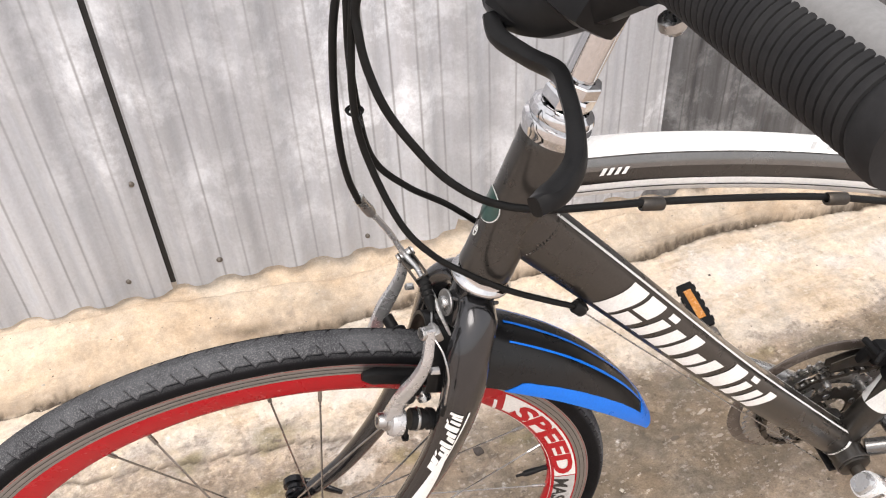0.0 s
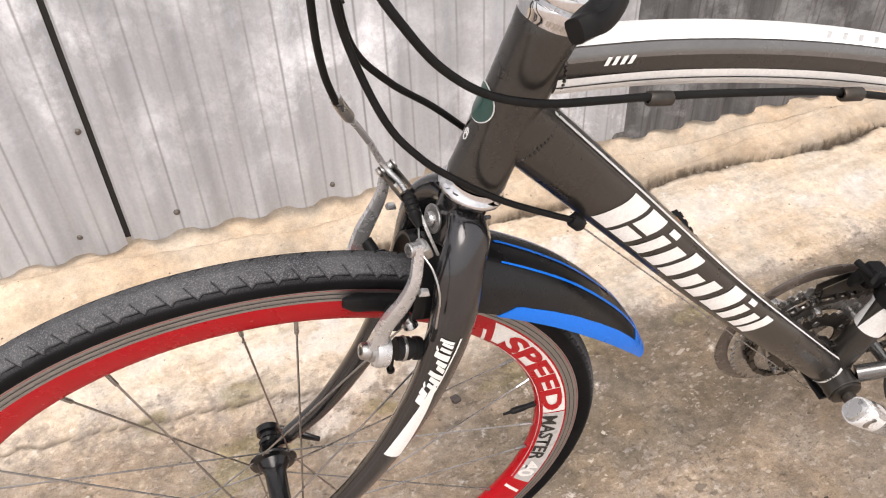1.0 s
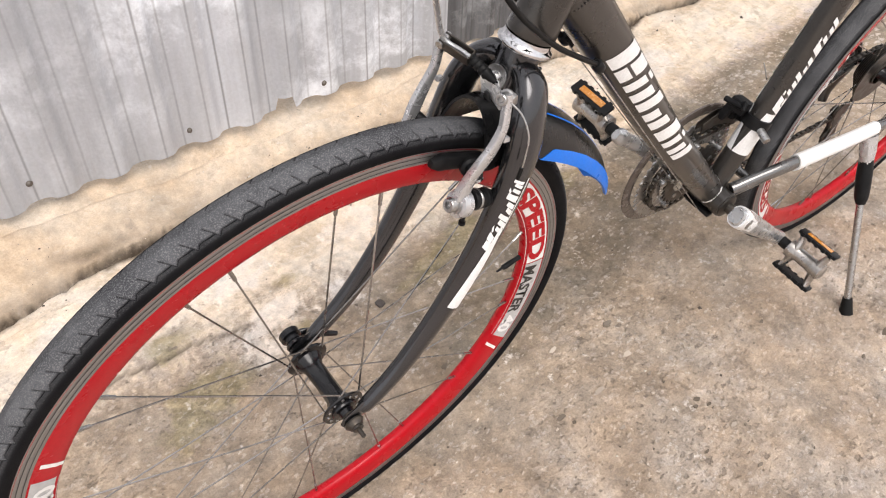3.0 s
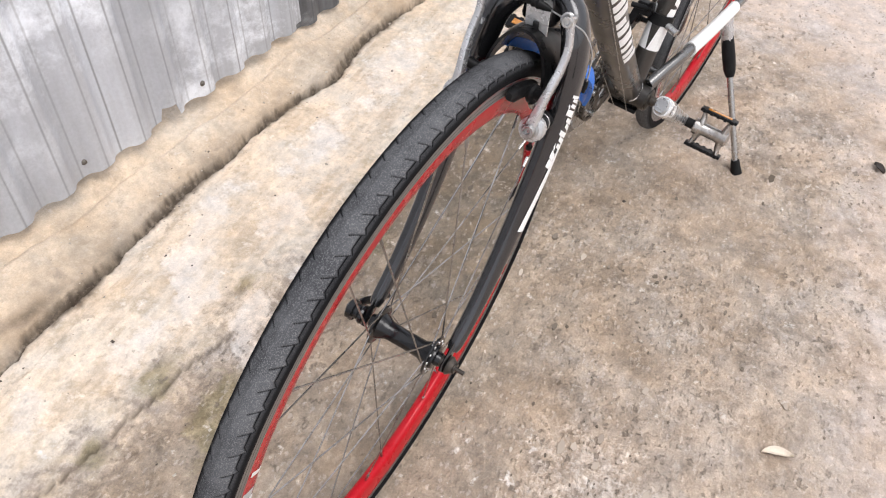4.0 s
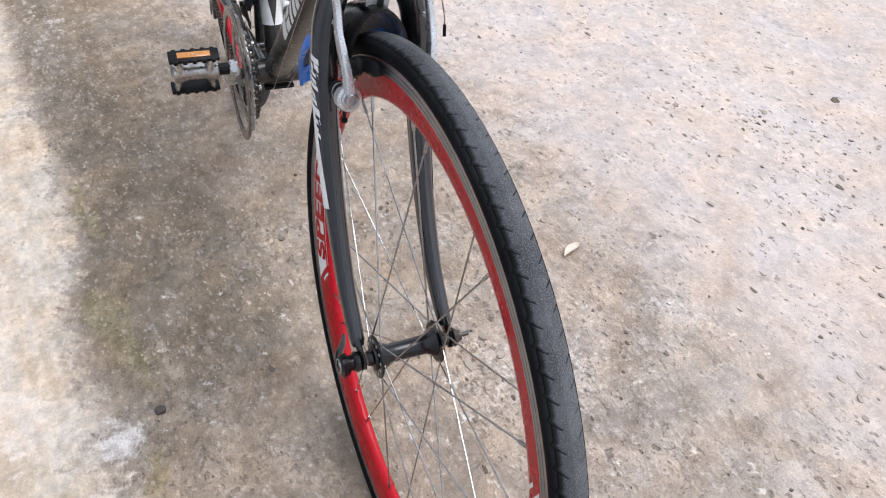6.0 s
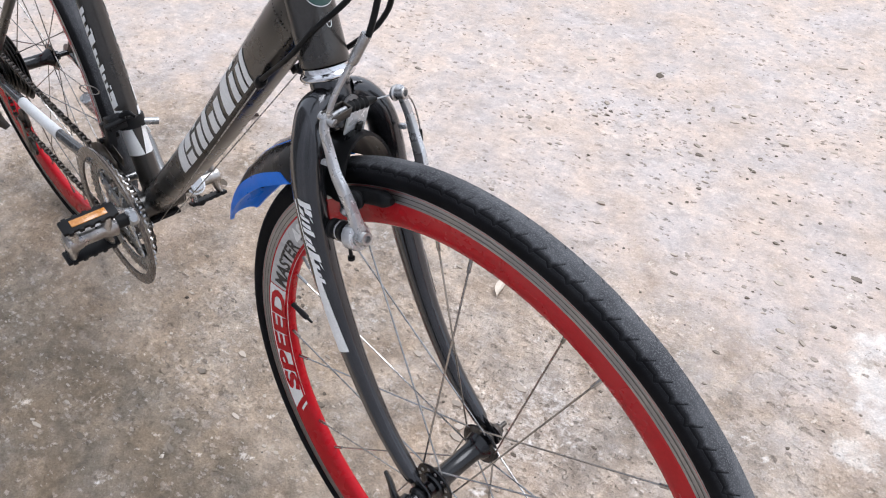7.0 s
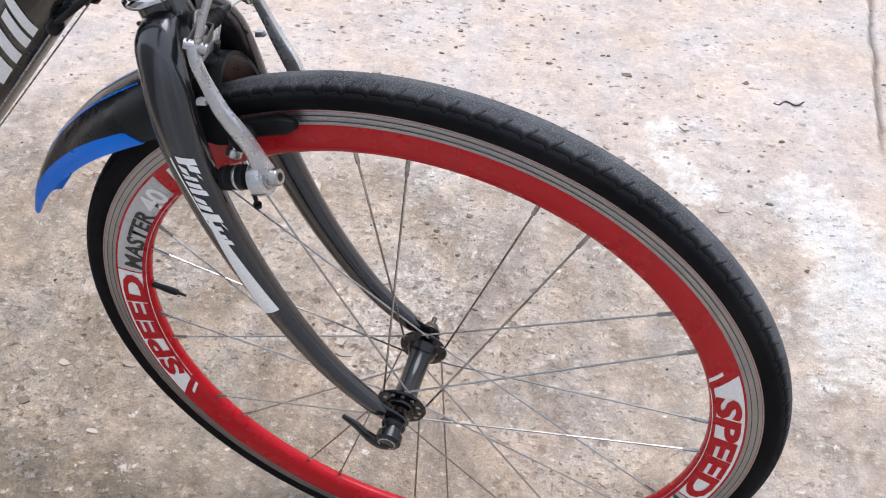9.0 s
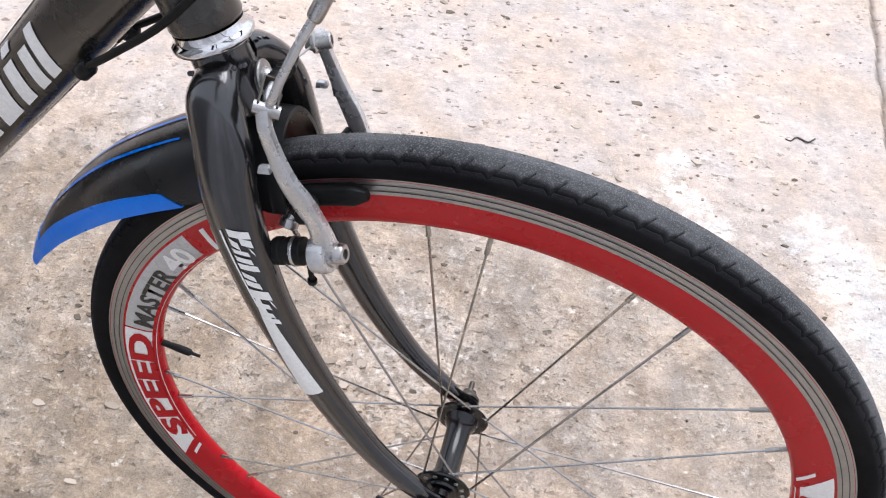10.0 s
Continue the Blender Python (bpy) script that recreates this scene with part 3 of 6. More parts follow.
def sheet(s0, s1, z0, z1, back, material, label, wob=0.004, nick=None):
    bm = bmesh.new()
    n = max(2, int((s1 - s0) / PITCH * 14))
    zs = [0, 0.015, 0.04, 0.1, 0.25, 0.5, 0.8, 1.2, 1.6, z1 - z0]
    front, rear = [], []
    for k in range(n + 1):
        s = s0 + (s1 - s0) * k / n
        low = z0 + wob * noise.noise((s * 8, z0, 2)) + 0.004 * noise.noise((s * 2, 4, 2))
        if nick and nick[0] < s < nick[1]:
            low += nick[2]
        col, colb = [], []
        for h in zs:
            z = low + h * (z1 - low) / zs[-1]
            y = wave(s) + back + 0.003 * noise.noise((s * 4, z * 3, 1))
            col.append(bm.verts.new((s, y, z)))
            colb.append(bm.verts.new((s, y + 0.0015, z)))
        front.append(col)
        rear.append(colb)
    for k in range(n):
        for j in range(len(zs) - 1):
            bm.faces.new((front[k][j], front[k + 1][j], front[k + 1][j + 1], front[k][j + 1]))
            bm.faces.new((rear[k][j], rear[k][j + 1], rear[k + 1][j + 1], rear[k + 1][j]))
        for e in (0, -1):
            bm.faces.new((front[k][e], rear[k][e], rear[k + 1][e], front[k + 1][e]))
    for e in (0, n):
        for j in range(len(zs) - 1):
            bm.faces.new((front[e][j], front[e][j + 1], rear[e][j + 1], rear[e][j]))
    return part("zinc_sheet", bm, material, fence, label)


S0 = -0.197  # the open seam between two sheets
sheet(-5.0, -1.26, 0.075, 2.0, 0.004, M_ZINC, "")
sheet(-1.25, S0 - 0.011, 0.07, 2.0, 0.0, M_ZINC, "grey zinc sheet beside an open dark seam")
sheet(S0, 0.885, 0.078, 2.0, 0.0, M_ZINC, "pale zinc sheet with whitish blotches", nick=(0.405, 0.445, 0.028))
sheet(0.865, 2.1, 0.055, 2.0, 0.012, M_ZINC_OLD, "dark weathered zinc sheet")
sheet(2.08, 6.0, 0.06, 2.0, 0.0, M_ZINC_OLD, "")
for z in (0.55, 1.6):
    part("rail", block(bmesh.new(), (11, 0.04, 0.06), pose(0.5, 0.06, z), 0.004), M_DARKBIT, fence, "dark wooden rail behind the sheets")
# black strip added behind the seam to give the gap its shade
part("seam_strip", block(bmesh.new(), (0.05, 0.012, 1.92), pose(S0 - 0.005, 0.018, 1.045), 0.001), M_SEAM, fence, "black strip added behind the open seam for its shade")
bm = lathe(bmesh.new(), (0, 0, 0), (0, -1, 0), [(0.0066, 0), (0.0062, 0.0012), (0.0042, 0.0024), (0.0030, 0.0045), (0, 0.005)], 12)
nail_mesh = link_mesh("nail", bm, M_NAIL)
for s, z in ((-0.285, 0.112), (-0.102, 0.121), (0.209, 0.108), (-0.219, 0.336), (-0.6, 0.11), (0.52, 0.11)):
    ob = new("nail", nail_mesh)
    ob.parent = fence
    ob.location = (s, wave(s) - 0.0005, z)

# ---- the bicycle: x to the rear, y to its right, z up, from the front hub ----
MW = pose(0.0043, 0.1133, 0.3364, 8.38, 0, -7.44)
HEAD = Vector((0.192, 0, 0.375))
AXIS = Vector((0.337, 0, 0.9415)).normalized()
MF = MW @ Matrix.Translation(HEAD) @ Matrix.Rotation(radians(-2.7), 4, AXIS) @ Matrix.Translation(-HEAD)
BASE = Vector((0.55, 0.06, 0))
bicycle = tagged(new("bicycle"), "dark grey city bicycle with red rims standing on its kickstand", "bicycle")
bicycle.location = BASE
REL_W, REL_F = Matrix.Translation(-BASE) @ MW, Matrix.Translation(-BASE) @ MF


def wpart(name, bm, material, label="", smooth=True):
    """A part that turns with the fork."""
    ob = part(name, bm, material, bicycle, label, smooth)
    ob.matrix_basis = REL_W
    return ob


def fpart(name, bm, material, label="", smooth=True):
    ob = part(name, bm, material, bicycle, label, smooth)
    ob.matrix_basis = REL_F
    return ob


def bend(bm):
    """Shifts the rear end of the frame to fit the camera's view."""
    for v in bm.verts:
        f = max(0.0, (v.co.x - 0.652) / 0.423)
        v.co += Vector((0.015, -0.002, 0.028)) * f
    return bm


def rpart(name, bm, material, label="", smooth=True):
    return fpart(name, bend(bm), material, label, smooth)


def head_at(h):
    return HEAD + AXIS * h


# ---- wheels ----
R_RED, R_IN = 0.3108, 0.2802
W_TYRE = 0.0158


def tread_gap(u, deg):
    """How far, in metres, places on the tyre lie from the cut line: a level groove on the shoulder, a notch below it and a slit that rises towards the crown."""
    best = np.full(np.broadcast(u, deg).shape, 1.0)
    ku, kd = 0.0187, 0.000276
    for a, b, thin in (((0.0, 64.0), (0.42, 22.0), 0.00025), ((0.0, 64.0), (-0.18, 51.0), 0.0), ((-0.18, 51.0), (-0.84, 52.0), 0.0)):
        for k in (-1, 0, 1, 2):
            ax, ay, bx, by = (a[0] + k) * ku, a[1] * kd, (b[0] + k) * ku, b[1] * kd
            px, py = u * ku - ax, deg * kd - ay
            t = np.clip((px * (bx - ax) + py * (by - ay)) / ((bx - ax) ** 2 + (by - ay) ** 2), 0, 1)
            best = np.minimum(best, np.hypot(px - t * (bx - ax), py - t * (by - ay)) + thin)
    return best


def tyre_mesh(rounds, fine):
    """A tyre with a notched shoulder groove and slanting slits cut into the tread."""
    degs = np.array(sorted(set(range(-128, 129, 8)) | (set(range(20, 73, 2)) | set(range(-72, -19, 2)) if fine else set())), float)
    a = np.radians(degs)[None, :]
    ph = np.linspace(0, 2 * math.pi, rounds, endpoint=False)[:, None]
    uu = (ph / (2 * math.pi) * 116 + np.where(a < 0, 0.5, 0.0)) % 1.0
    deg = np.abs(np.degrees(a)) + 0 * ph
    cut = np.zeros_like(deg)
    if fine:
        cut = 1 - np.clip((tread_gap(uu, deg) - 0.0005) / 0.0003, 0, 1)
    r = 0.3325 + np.cos(a) * np.where(np.abs(a) < math.pi / 2, 0.013, 0.0135) - 0.0016 * cut
    y = np.sin(a) * W_TYRE + 0 * ph
    # dust mask, mostly above the notched line, cut back on the right side
    line = np.interp(uu, [0, 0.16, 0.82, 1.0], [64, 50, 52, 64])
    line = np.where(a > 0, 0.5 * line + 17, line)
    worn = np.clip((line - deg) / np.where(a > 0, 11, 3), 0, 1) * 0.68 + np.where(a > 0, 0.10, 0.32) * np.clip((74 - deg) / 10, 0, 1)
    wear = (worn * (1 - cut)).ravel()
    co = np.stack([np.cos(ph) * r, y, np.sin(ph) * r], -1).reshape(-1, 3)
    w = len(degs)
    faces = [(i * w + k, i * w + k + 1, (i + 1) % rounds * w + k + 1, (i + 1) % rounds * w + k) for i in range(rounds) for k in range(w - 1)]
    me = bpy.data.meshes.new("tyre")
    me.from_pydata(co.tolist(), [], faces)
    me.attributes.new("tread", "FLOAT", "POINT").data.foreach_set("value", wear.tolist())
    me.materials.append(M_TYRE)
    me.shade_smooth()
    return me


RIM_PROFILE = [(0.3245, 0.0120), (0.323, 0.0124), (0.321, 0.0121), (R_RED, 0.0119), (0.305, 0.0115), (0.290, 0.0088), (0.2838, 0.0068), (0.2812, 0.004), (R_IN, 0.0)]


def rim_half(r):
    for (a, y0), (b, y1) in zip(RIM_PROFILE, RIM_PROFILE[1:]):
        if b <= r <= a:
            return y1 + (y0 - y1) * (r - b) / (a - b)
    return 0.012


def rim_mesh():
    bm = bmesh.new()
    prof = [(r, y) for r, y in RIM_PROFILE] + [(r, -y) for r, y in RIM_PROFILE[-2::-1]]
    lathe(bm, (0, 0, 0), (0, 1, 0), prof, 144, True)
    return bm


def ring_band(r0, r1, side, lift, seg=180):
    bm = bmesh.new()
    prof = [(r, side * (rim_half(r) + lift)) for r in np.linspace(r0, r1, 4)]
    lathe(bm, (0, 0, 0), (0, 1, 0), prof, seg)
    return bm


def on_rim(bm, start, side, r0, lift):
    """Bends flat lettering on to a side of the rim, read clockwise from that side. start: degrees."""
    turn = -1 if side < 0 else 1
    bmesh.ops.triangulate(bm, faces=bm.faces[:])
    for v in bm.verts:
        r = r0 + v.co.y
        a = radians(start) + turn * v.co.x / 0.292
        v.co = Vector((math.cos(a) * r, side * (rim_half(r) + lift), math.sin(a) * r))
    return bm


def panel(x0, x1, y0, y1, shear0=0.0, shear1=0.0, nx=24, ny=3):
    """A flat slanted panel on the letter plane."""
    bm = bmesh.new()
    g = [[bm.verts.new((x0 + (x1 - x0) * i / nx + (shear0 + (shear1 - shear0) * i / nx) * (y0 + (y1 - y0) * j / ny), y0 + (y1 - y0) * j / ny, 0)) for i in range(nx + 1)] for j in range(ny + 1)]
    for j in range(ny):
        for i in range(nx):
            bm.faces.new((g[j][i], g[j][i + 1], g[j + 1][i + 1], g[j + 1][i]))
    return bm


def rim_decals(rim, side, start):
    def put(name, bm, lift, material, label=""):
        part(name, on_rim(bm, start, side, R_IN + 0.0025, lift), material, rim, label, False)

    arc = 0.292 * math.pi / 180
    h = 0.0265
    put("decal_slash", panel(0.004, 0.0086, 0.001, 0.0145, -0.95, -0.95, 3, 3), 0.0004, M_WHITE)
    put("decal_panel", panel(0.0185, 38.6 * arc, 0.0, h, -0.95, 0.0, 50, 4), 0.0004, M_WHITE, "pale panel behind red lettering")
    word = text_mesh("SPEED", 0.0222, 0.0, 0.045)
    wide = max(v.co.x for v in word.verts)
    for v in word.verts:
        v.co = Vector((v.co.x / wide * 32.8 * arc + 4.9 * arc, v.co.y + 0.0022, 0))
    put("lettering", word, 0.0009, M_RED, "red lettering reading SPEED")
    put("decal_panel", panel(39 * arc, 67 * arc, 0.0, h, 0.0, 0.3, 40, 4), 0.0004, M_GREYDECAL, "light grey panel")
    word = text_mesh("MASTER", 0.0165, 0.12, 0.03)
    wide = max(v.co.x for v in word.verts)
    for v in word.verts:
        v.co = Vector((v.co.x / wide * 18.5 * arc + 40 * arc, v.co.y + 0.003, 0))
    put("lettering", word, 0.0009, M_BLACKINK, "black lettering reading MASTER")
    word = text_mesh("40", 0.0195, 0.0, 0.03)
    wide = max(v.co.x for v in word.verts)
    for v in word.verts:
        v.co = Vector((v.co.x / wide * 6.5 * arc + 59.5 * arc, v.co.y + 0.003, 0))
    put("lettering", word, 0.0009, M_WHITE, "white numerals reading 40")
    put("decal_slash", panel(70 * arc, 70 * arc + 0.005, 0.001, h - 0.003, 0.4, 0.4, 3, 3), 0.0004, M_WHITE)


NIP0, NIPD = 83.62, 4.48


def spoke_mesh(a, b):
    """A spoke between a hole in the flange and its nipple at the rim."""
    bm = bmesh.new()
    a, b = Vector(a), Vector(b)
    d = (b - a).normalized()
    rod(bm, a, b, 0.001, 6)
    rod(bm, b - d * 0.015, b + d * 0.006, 0.0019, 8)
    return bm


def wheel(holder, front):
    """Tyre, rim, hub and spokes, round the holder's origin."""
    def add(name, bm, material, label="", smooth=True):
        return holder(name, bm, material, label, smooth)

    add("tyre", tyre_mesh(116 * 22 if front else 240, front), None, "black slick tyre with dusty worn tread")
    rim = add("rim", rim_mesh(), M_RED, "glossy red deep-section rim")
    for side in (-1, 1):
        part("brake_track", ring_band(R_RED + 0.0004, 0.3243, side, 0.0003), M_TRACK, rim, "worn grey metal brake track")
        for r in (0.3142, 0.3190):
            part("track_line", ring_band(r, r + 0.0007, side, 0.0006), M_BLACKINK, rim, "thin dark line")
        for start in ((44, -136) if side < 0 else (-26.5, 153.5)):
            rim_decals(rim, side, start)
    hub_len = 0.036
    fl = 0.019
    bm = bmesh.new()
    prof = [(0.0, -0.047), (0.008, -0.047), (0.009, -0.042), (0.014, -0.041), (0.015, -hub_len - 0.003)]
    for s in (-1, 1):
        p = [(0.015, -hub_len - 0.002), (fl + 0.005, -hub_len - 0.0015), (fl + 0.006, -hub_len), (fl + 0.005, -hub_len + 0.0015), (0.017, -hub_len + 0.003), (0.0145, -hub_len + 0.008), (0.0112, -hub_len + 0.014), (0.0108, 0)]
        prof = prof + p if s < 0 else prof + [(r, -h) for r, h in p[-2::-1]]
    prof += [(0.015, hub_len + 0.003), (0.014, 0.041), (0.009, 0.042), (0.008, 0.047), (0.0, 0.047)]
    lathe(bm, (0, 0, 0), (0, 1, 0), prof, 32)
    hub = add("hub", bm, M_HUB, "glossy black hub")
    for s in (-1, 1):
        bm = bmesh.new()
        for k in range(12):
            a = radians(NIP0 + 30 * k + 12)
            lathe(bm, (math.cos(a) * fl, s * (hub_len + 0.0012), math.sin(a) * fl), (0, s, 0), [(0.0022, 0), (0.002, 0.0012), (0, 0.0016)], 8)
        part("spoke_heads", bm, M_STEEL, hub)["kind"] = "stuff"
    for k in range(12):
        for s in (-1, 1):
            na = radians(NIP0 + 30 * k + s * NIPD)
            ha = na + radians(78) * (1 if k % 2 else -1)
            y = 0.036 * s
            add("spoke", spoke_mesh((math.cos(ha) * fl, y, math.sin(ha) * fl), (math.cos(na) * R_IN, 0.0015 * s, math.sin(na) * R_IN)), M_SPOKE)
    a = radians(7.5)
    bm = bmesh.new()
    d = Vector((math.cos(a), 0, math.sin(a)))
    sweep(bm, [(*(d * R_IN), 0.0032, 0.0032), (*(d * (R_IN - 0.008)), 0.003, 0.003), (*(d * (R_IN - 0.016)), 0.0036, 0.0036), (*(d * (R_IN - 0.026)), 0.0034, 0.0034), (*(d * (R_IN - 0.028)), 0.0018, 0.0018), (*(d * (R_IN - 0.036)), 0.0014, 0.0014)], 12, 10)
    add("valve", bm, M_BLACK, "black valve with cap")
    return rim


wheel(wpart, True)


def rear_holder(name, bm, material, label="", smooth=True):
    ob = part(name, bm, material, bicycle, label, smooth)
    ob.matrix_basis = REL_F @ Matrix.Translation((1.090, -0.002, 0.028))
    return ob


wheel(rear_holder, False)

# axle, nut and quick release of the front wheel
bm = lathe(bmesh.new(), (0, 0, 0), (0, -1, 0), [(0, 0.044), (0.007, 0.044), (0.0075, 0.046), (0.0075, 0.05)], 16)
lathe(bm, (0, -0.0565, 0), (0, -1, 0), [(0, 0), (0.011, 0), (0.0115, 0.002), (0.009, 0.005), (0.008, 0.007), (0.0065, 0.0075), (0.0065, 0.010), (0, 0.0105)], 18)
rod(bm, (0, -0.06, 0), (0, -0.077, 0), 0.0026, 10)
axle = wpart("axle_nut", bm, M_CASS, "dark axle nut with protruding threaded skewer")
bm = lathe(bmesh.new(), (0, 0.0565, 0), (0, 1, 0), [(0, 0), (0.011, 0), (0.012, 0.003), (0.0105, 0.006), (0.009, 0.007), (0.009, 0.012), (0.0125, 0.013), (0.0125, 0.020), (0.010, 0.022), (0, 0.022)], 24)
qr = wpart("quick_release", bm, M_HUB, "black quick release closed against the fork")
bm = sweep(bmesh.new(), [(-0.006, 0.0725, -0.006, 0.006, 0.0075), (0.008, 0.0755, -0.008, 0.005, 0.0068), (0.022, 0.0715, -0.008, 0.0042, 0.0062), (0.037, 0.0625, -0.0115, 0.0036, 0.0052), (0.052, 0.0555, -0.0155, 0.0026, 0.0032)], 24, 12)
part("lever", bm, M_HUB, qr)
bm = lathe(bmesh.new(), (0, 0.0786, 0), (0, 1, 0), [(0.0085, 0), (0.0085, 0.0006), (0.0075, 0.0009), (0.0072, 0.0006)], 24)
part("ring_mark", bm, M_STEEL, qr)

# ---- fork ----
LEG = [(0.186, 0.013, 0.358, 0.0125, 0.017), (0.182, 0.027, 0.353, 0.0135, 0.018), (0.172, 0.0405, 0.334, 0.0135, 0.0185), (0.167, 0.0475, 0.305, 0.0135, 0.0185), (0.158, 0.0505, 0.262, 0.0132, 0.0175), (0.139, 0.0515, 0.2, 0.0125, 0.0155), (0.105, 0.0518, 0.125, 0.0112, 0.013), (0.062, 0.0522, 0.058, 0.0098, 0.011), (0.022, 0.0525, 0.018, 0.0085, 0.0092), (0.012, 0.0525, 0.010, 0.006, 0.007)]
bm = bmesh.new()
lathe(bm, head_at(-0.045), AXIS, [(0, 0), (0.018, 0), (0.0195, 0.003), (0.0195, 0.012), (0.0183, 0.028), (0.0181, 0.048)], 28)
for s in (-1, 1):
    sweep(bm, [(x, y * s, z, a, b) for x, y, z, a, b in LEG], 40, 20)
    sweep(bm, [(0.02, 0.0525 * s, 0.016, 0.003, 0.010), (0.008, 0.0525 * s, 0.006, 0.003, 0.012), (-0.002, 0.0525 * s, -0.001, 0.003, 0.0125), (-0.009, 0.0525 * s, -0.006, 0.003, 0.007)], 10, 12)
    # posts for the brake arms
    rod(bm, (0.150, 0.043 * s, 0.25), (0.122, 0.042 * s, 0.262), 0.0065, 14)
fork = wpart("fork", bm, M_FORK, "dark grey metallic curved fork")
# weld beads under the crown
bm = bmesh.new()
for s in (-1, 1):
    for k in range(9):
        a = radians(-80 + 20 * k)
        lathe(bm, (0.184 + 0.018 * math.sin(a), s * (0.0195 - 0.004 * abs(math.sin(a))), 0.366 - 0.008 * math.sin(a)), (0, s, 0.6), [(0, -0.001), (0.0018, 0), (0.0014, 0.0009), (0, 0.0012)], 8)
part("weld", bm, M_FORK, fork)["kind"] = "stuff"


def add_patch(bm, other):
    """Joins one bmesh to another."""
    me = bpy.data.meshes.new("tmp")
    other.to_mesh(me)
    other.free()
    bm.from_mesh(me)
    bpy.data.meshes.remove(me)


def leg_point(t):
    r = resample(LEG, 101)
    k = min(99, max(0, t * 100))
    i = int(k)
    return r[i] + (r[i + 1] - r[i]) * (k - i)


def leg_patch(s, t0, t1, w0, w1, shift=(0, 0), nt=24, nw=4, lift=0.0006):
    """A sticker on the outer face of a fork leg. w: angles about the leg, degrees from outwards towards the front."""
    bm = bmesh.new()
    g = []
    for i in range(nt + 1):
        f = i / nt
        t = t0 + (t1 - t0) * f
        row = []
        for j in range(nw + 1):
            q = j / nw
            w = radians((w0[0] + (w0[1] - w0[0]) * f) * (1 - q) + (w1[0] + (w1[1] - w1[0]) * f) * q)
            tt = t + (shift[0] * (1 - f) + shift[1] * f) * q
            p, p2 = leg_point(tt), leg_point(min(tt + 0.01, 1))
            tang = Vector(p2[:3] - p[:3]).normalized()
            e = (Vector((0, 1, 0)) - tang * tang.y).normalized()
            n_f = e.cross(tang)
            v = Vector(p[:3]) + e * (math.cos(w) * (p[3] + lift)) + n_f * (math.sin(w) * (p[4] + lift))
            row.append(bm.verts.new((v.x, v.y * s, v.z)))
        g.append(row)
    for i in range(nt):
        for j in range(nw):
            f4 = (g[i][j], g[i][j + 1], g[i + 1][j + 1], g[i + 1][j])
            bm.faces.new(f4[::-1] if s > 0 else f4)
    return bm


# blocks of the maker's mark: start, end, foot and head of each piece
BLOCKS = [[(0.0, 0.09, 0.0, 1.0), (0.109, 0.195, 0.46, 1.0), (0.109, 0.195, 0.0, 0.36)], [(0.225, 0.275, 0.0, 0.7), (0.235, 0.28, 0.8, 0.97)], [(0.305, 0.362, 0.0, 0.72), (0.381, 0.44, 0.0, 0.9)], [(0.47, 0.527, 0.0, 0.544), (0.546, 0.605, 0.0, 0.68)], [(0.64, 0.725, 0.0, 0.95)], [(0.755, 0.805, 0.0, 0.7), (0.765, 0.81, 0.8, 0.97)], [(0.84, 0.886, 0.0, 0.68), (0.902, 0.95, 0.0, 0.85)]]
for s in (-1, 1):
    part("decal", leg_patch(s, 0.50, 0.655, (8, -25), (16, 42), (0, 0.0)), M_WHITE, fork, "tapering white flash")
    part("decal", leg_patch(s, 0.39, 0.52, (-14, 2), (-9, 6), nt=16, nw=1), M_WHITE, fork, "thin white line")
    for pieces in BLOCKS:
        bm = bmesh.new()
        for a, b, f, h in pieces:
            ta, tb = (0.555 - 0.165 * b, 0.555 - 0.165 * a) if s < 0 else (0.385 + 0.165 * a, 0.385 + 0.165 * b)
            add_patch(bm, leg_patch(s, ta, tb, (2 + 42 * f, 4 + 42 * f), (2 + 42 * h, 4 + 42 * h), (-0.010, -0.010) if s < 0 else (0.010, 0.010), 3, 3))
        part("logo_bar", bm, M_WHITE, fork, "white block of a maker's mark")

# ---- headset ----
bm = lathe(bmesh.new(), head_at(0.0), AXIS, [(0.0185, -0.001), (0.0236, -0.0005), (0.0248, 0.0008), (0.0251, 0.0028), (0.0246, 0.0042), (0.0226, 0.0056), (0.0217, 0.0075), (0.0215, 0.0105), (0.018, 0.0112)], 48)
fpart("headset_lower", bm, M_CHROME, "chrome lower headset cup")
bm = lathe(bmesh.new(), head_at(0.142), AXIS, [(0.02, -0.004), (0.0222, -0.003), (0.0228, 0), (0.0242, 0.003), (0.0248, 0.006), (0.0242, 0.009), (0.0215, 0.0105), (0.0225, 0.012), (0.0232, 0.0155), (0.022, 0.0185), (0.018, 0.020), (0.017, 0.021)], 36)
fpart("headset_upper", bm, M_CHROME, "chrome upper headset cup")
bm = lathe(bmesh.new(), head_at(0.163), AXIS, [(0.012, -0.002), (0.0172, 0), (0.018, 0.002), (0.018, 0.009), (0.0168, 0.011), (0.0145, 0.011), (0.013, 0.012)], 6)
lathe(bm, head_at(0.175), AXIS, [(0.012, -0.002), (0.017, 0), (0.0175, 0.001), (0.0175, 0.008), (0.0165, 0.009), (0.012, 0.0095)], 8)
fpart("headset_nut", bm, M_CHROME, "chrome headset lock nuts", False)

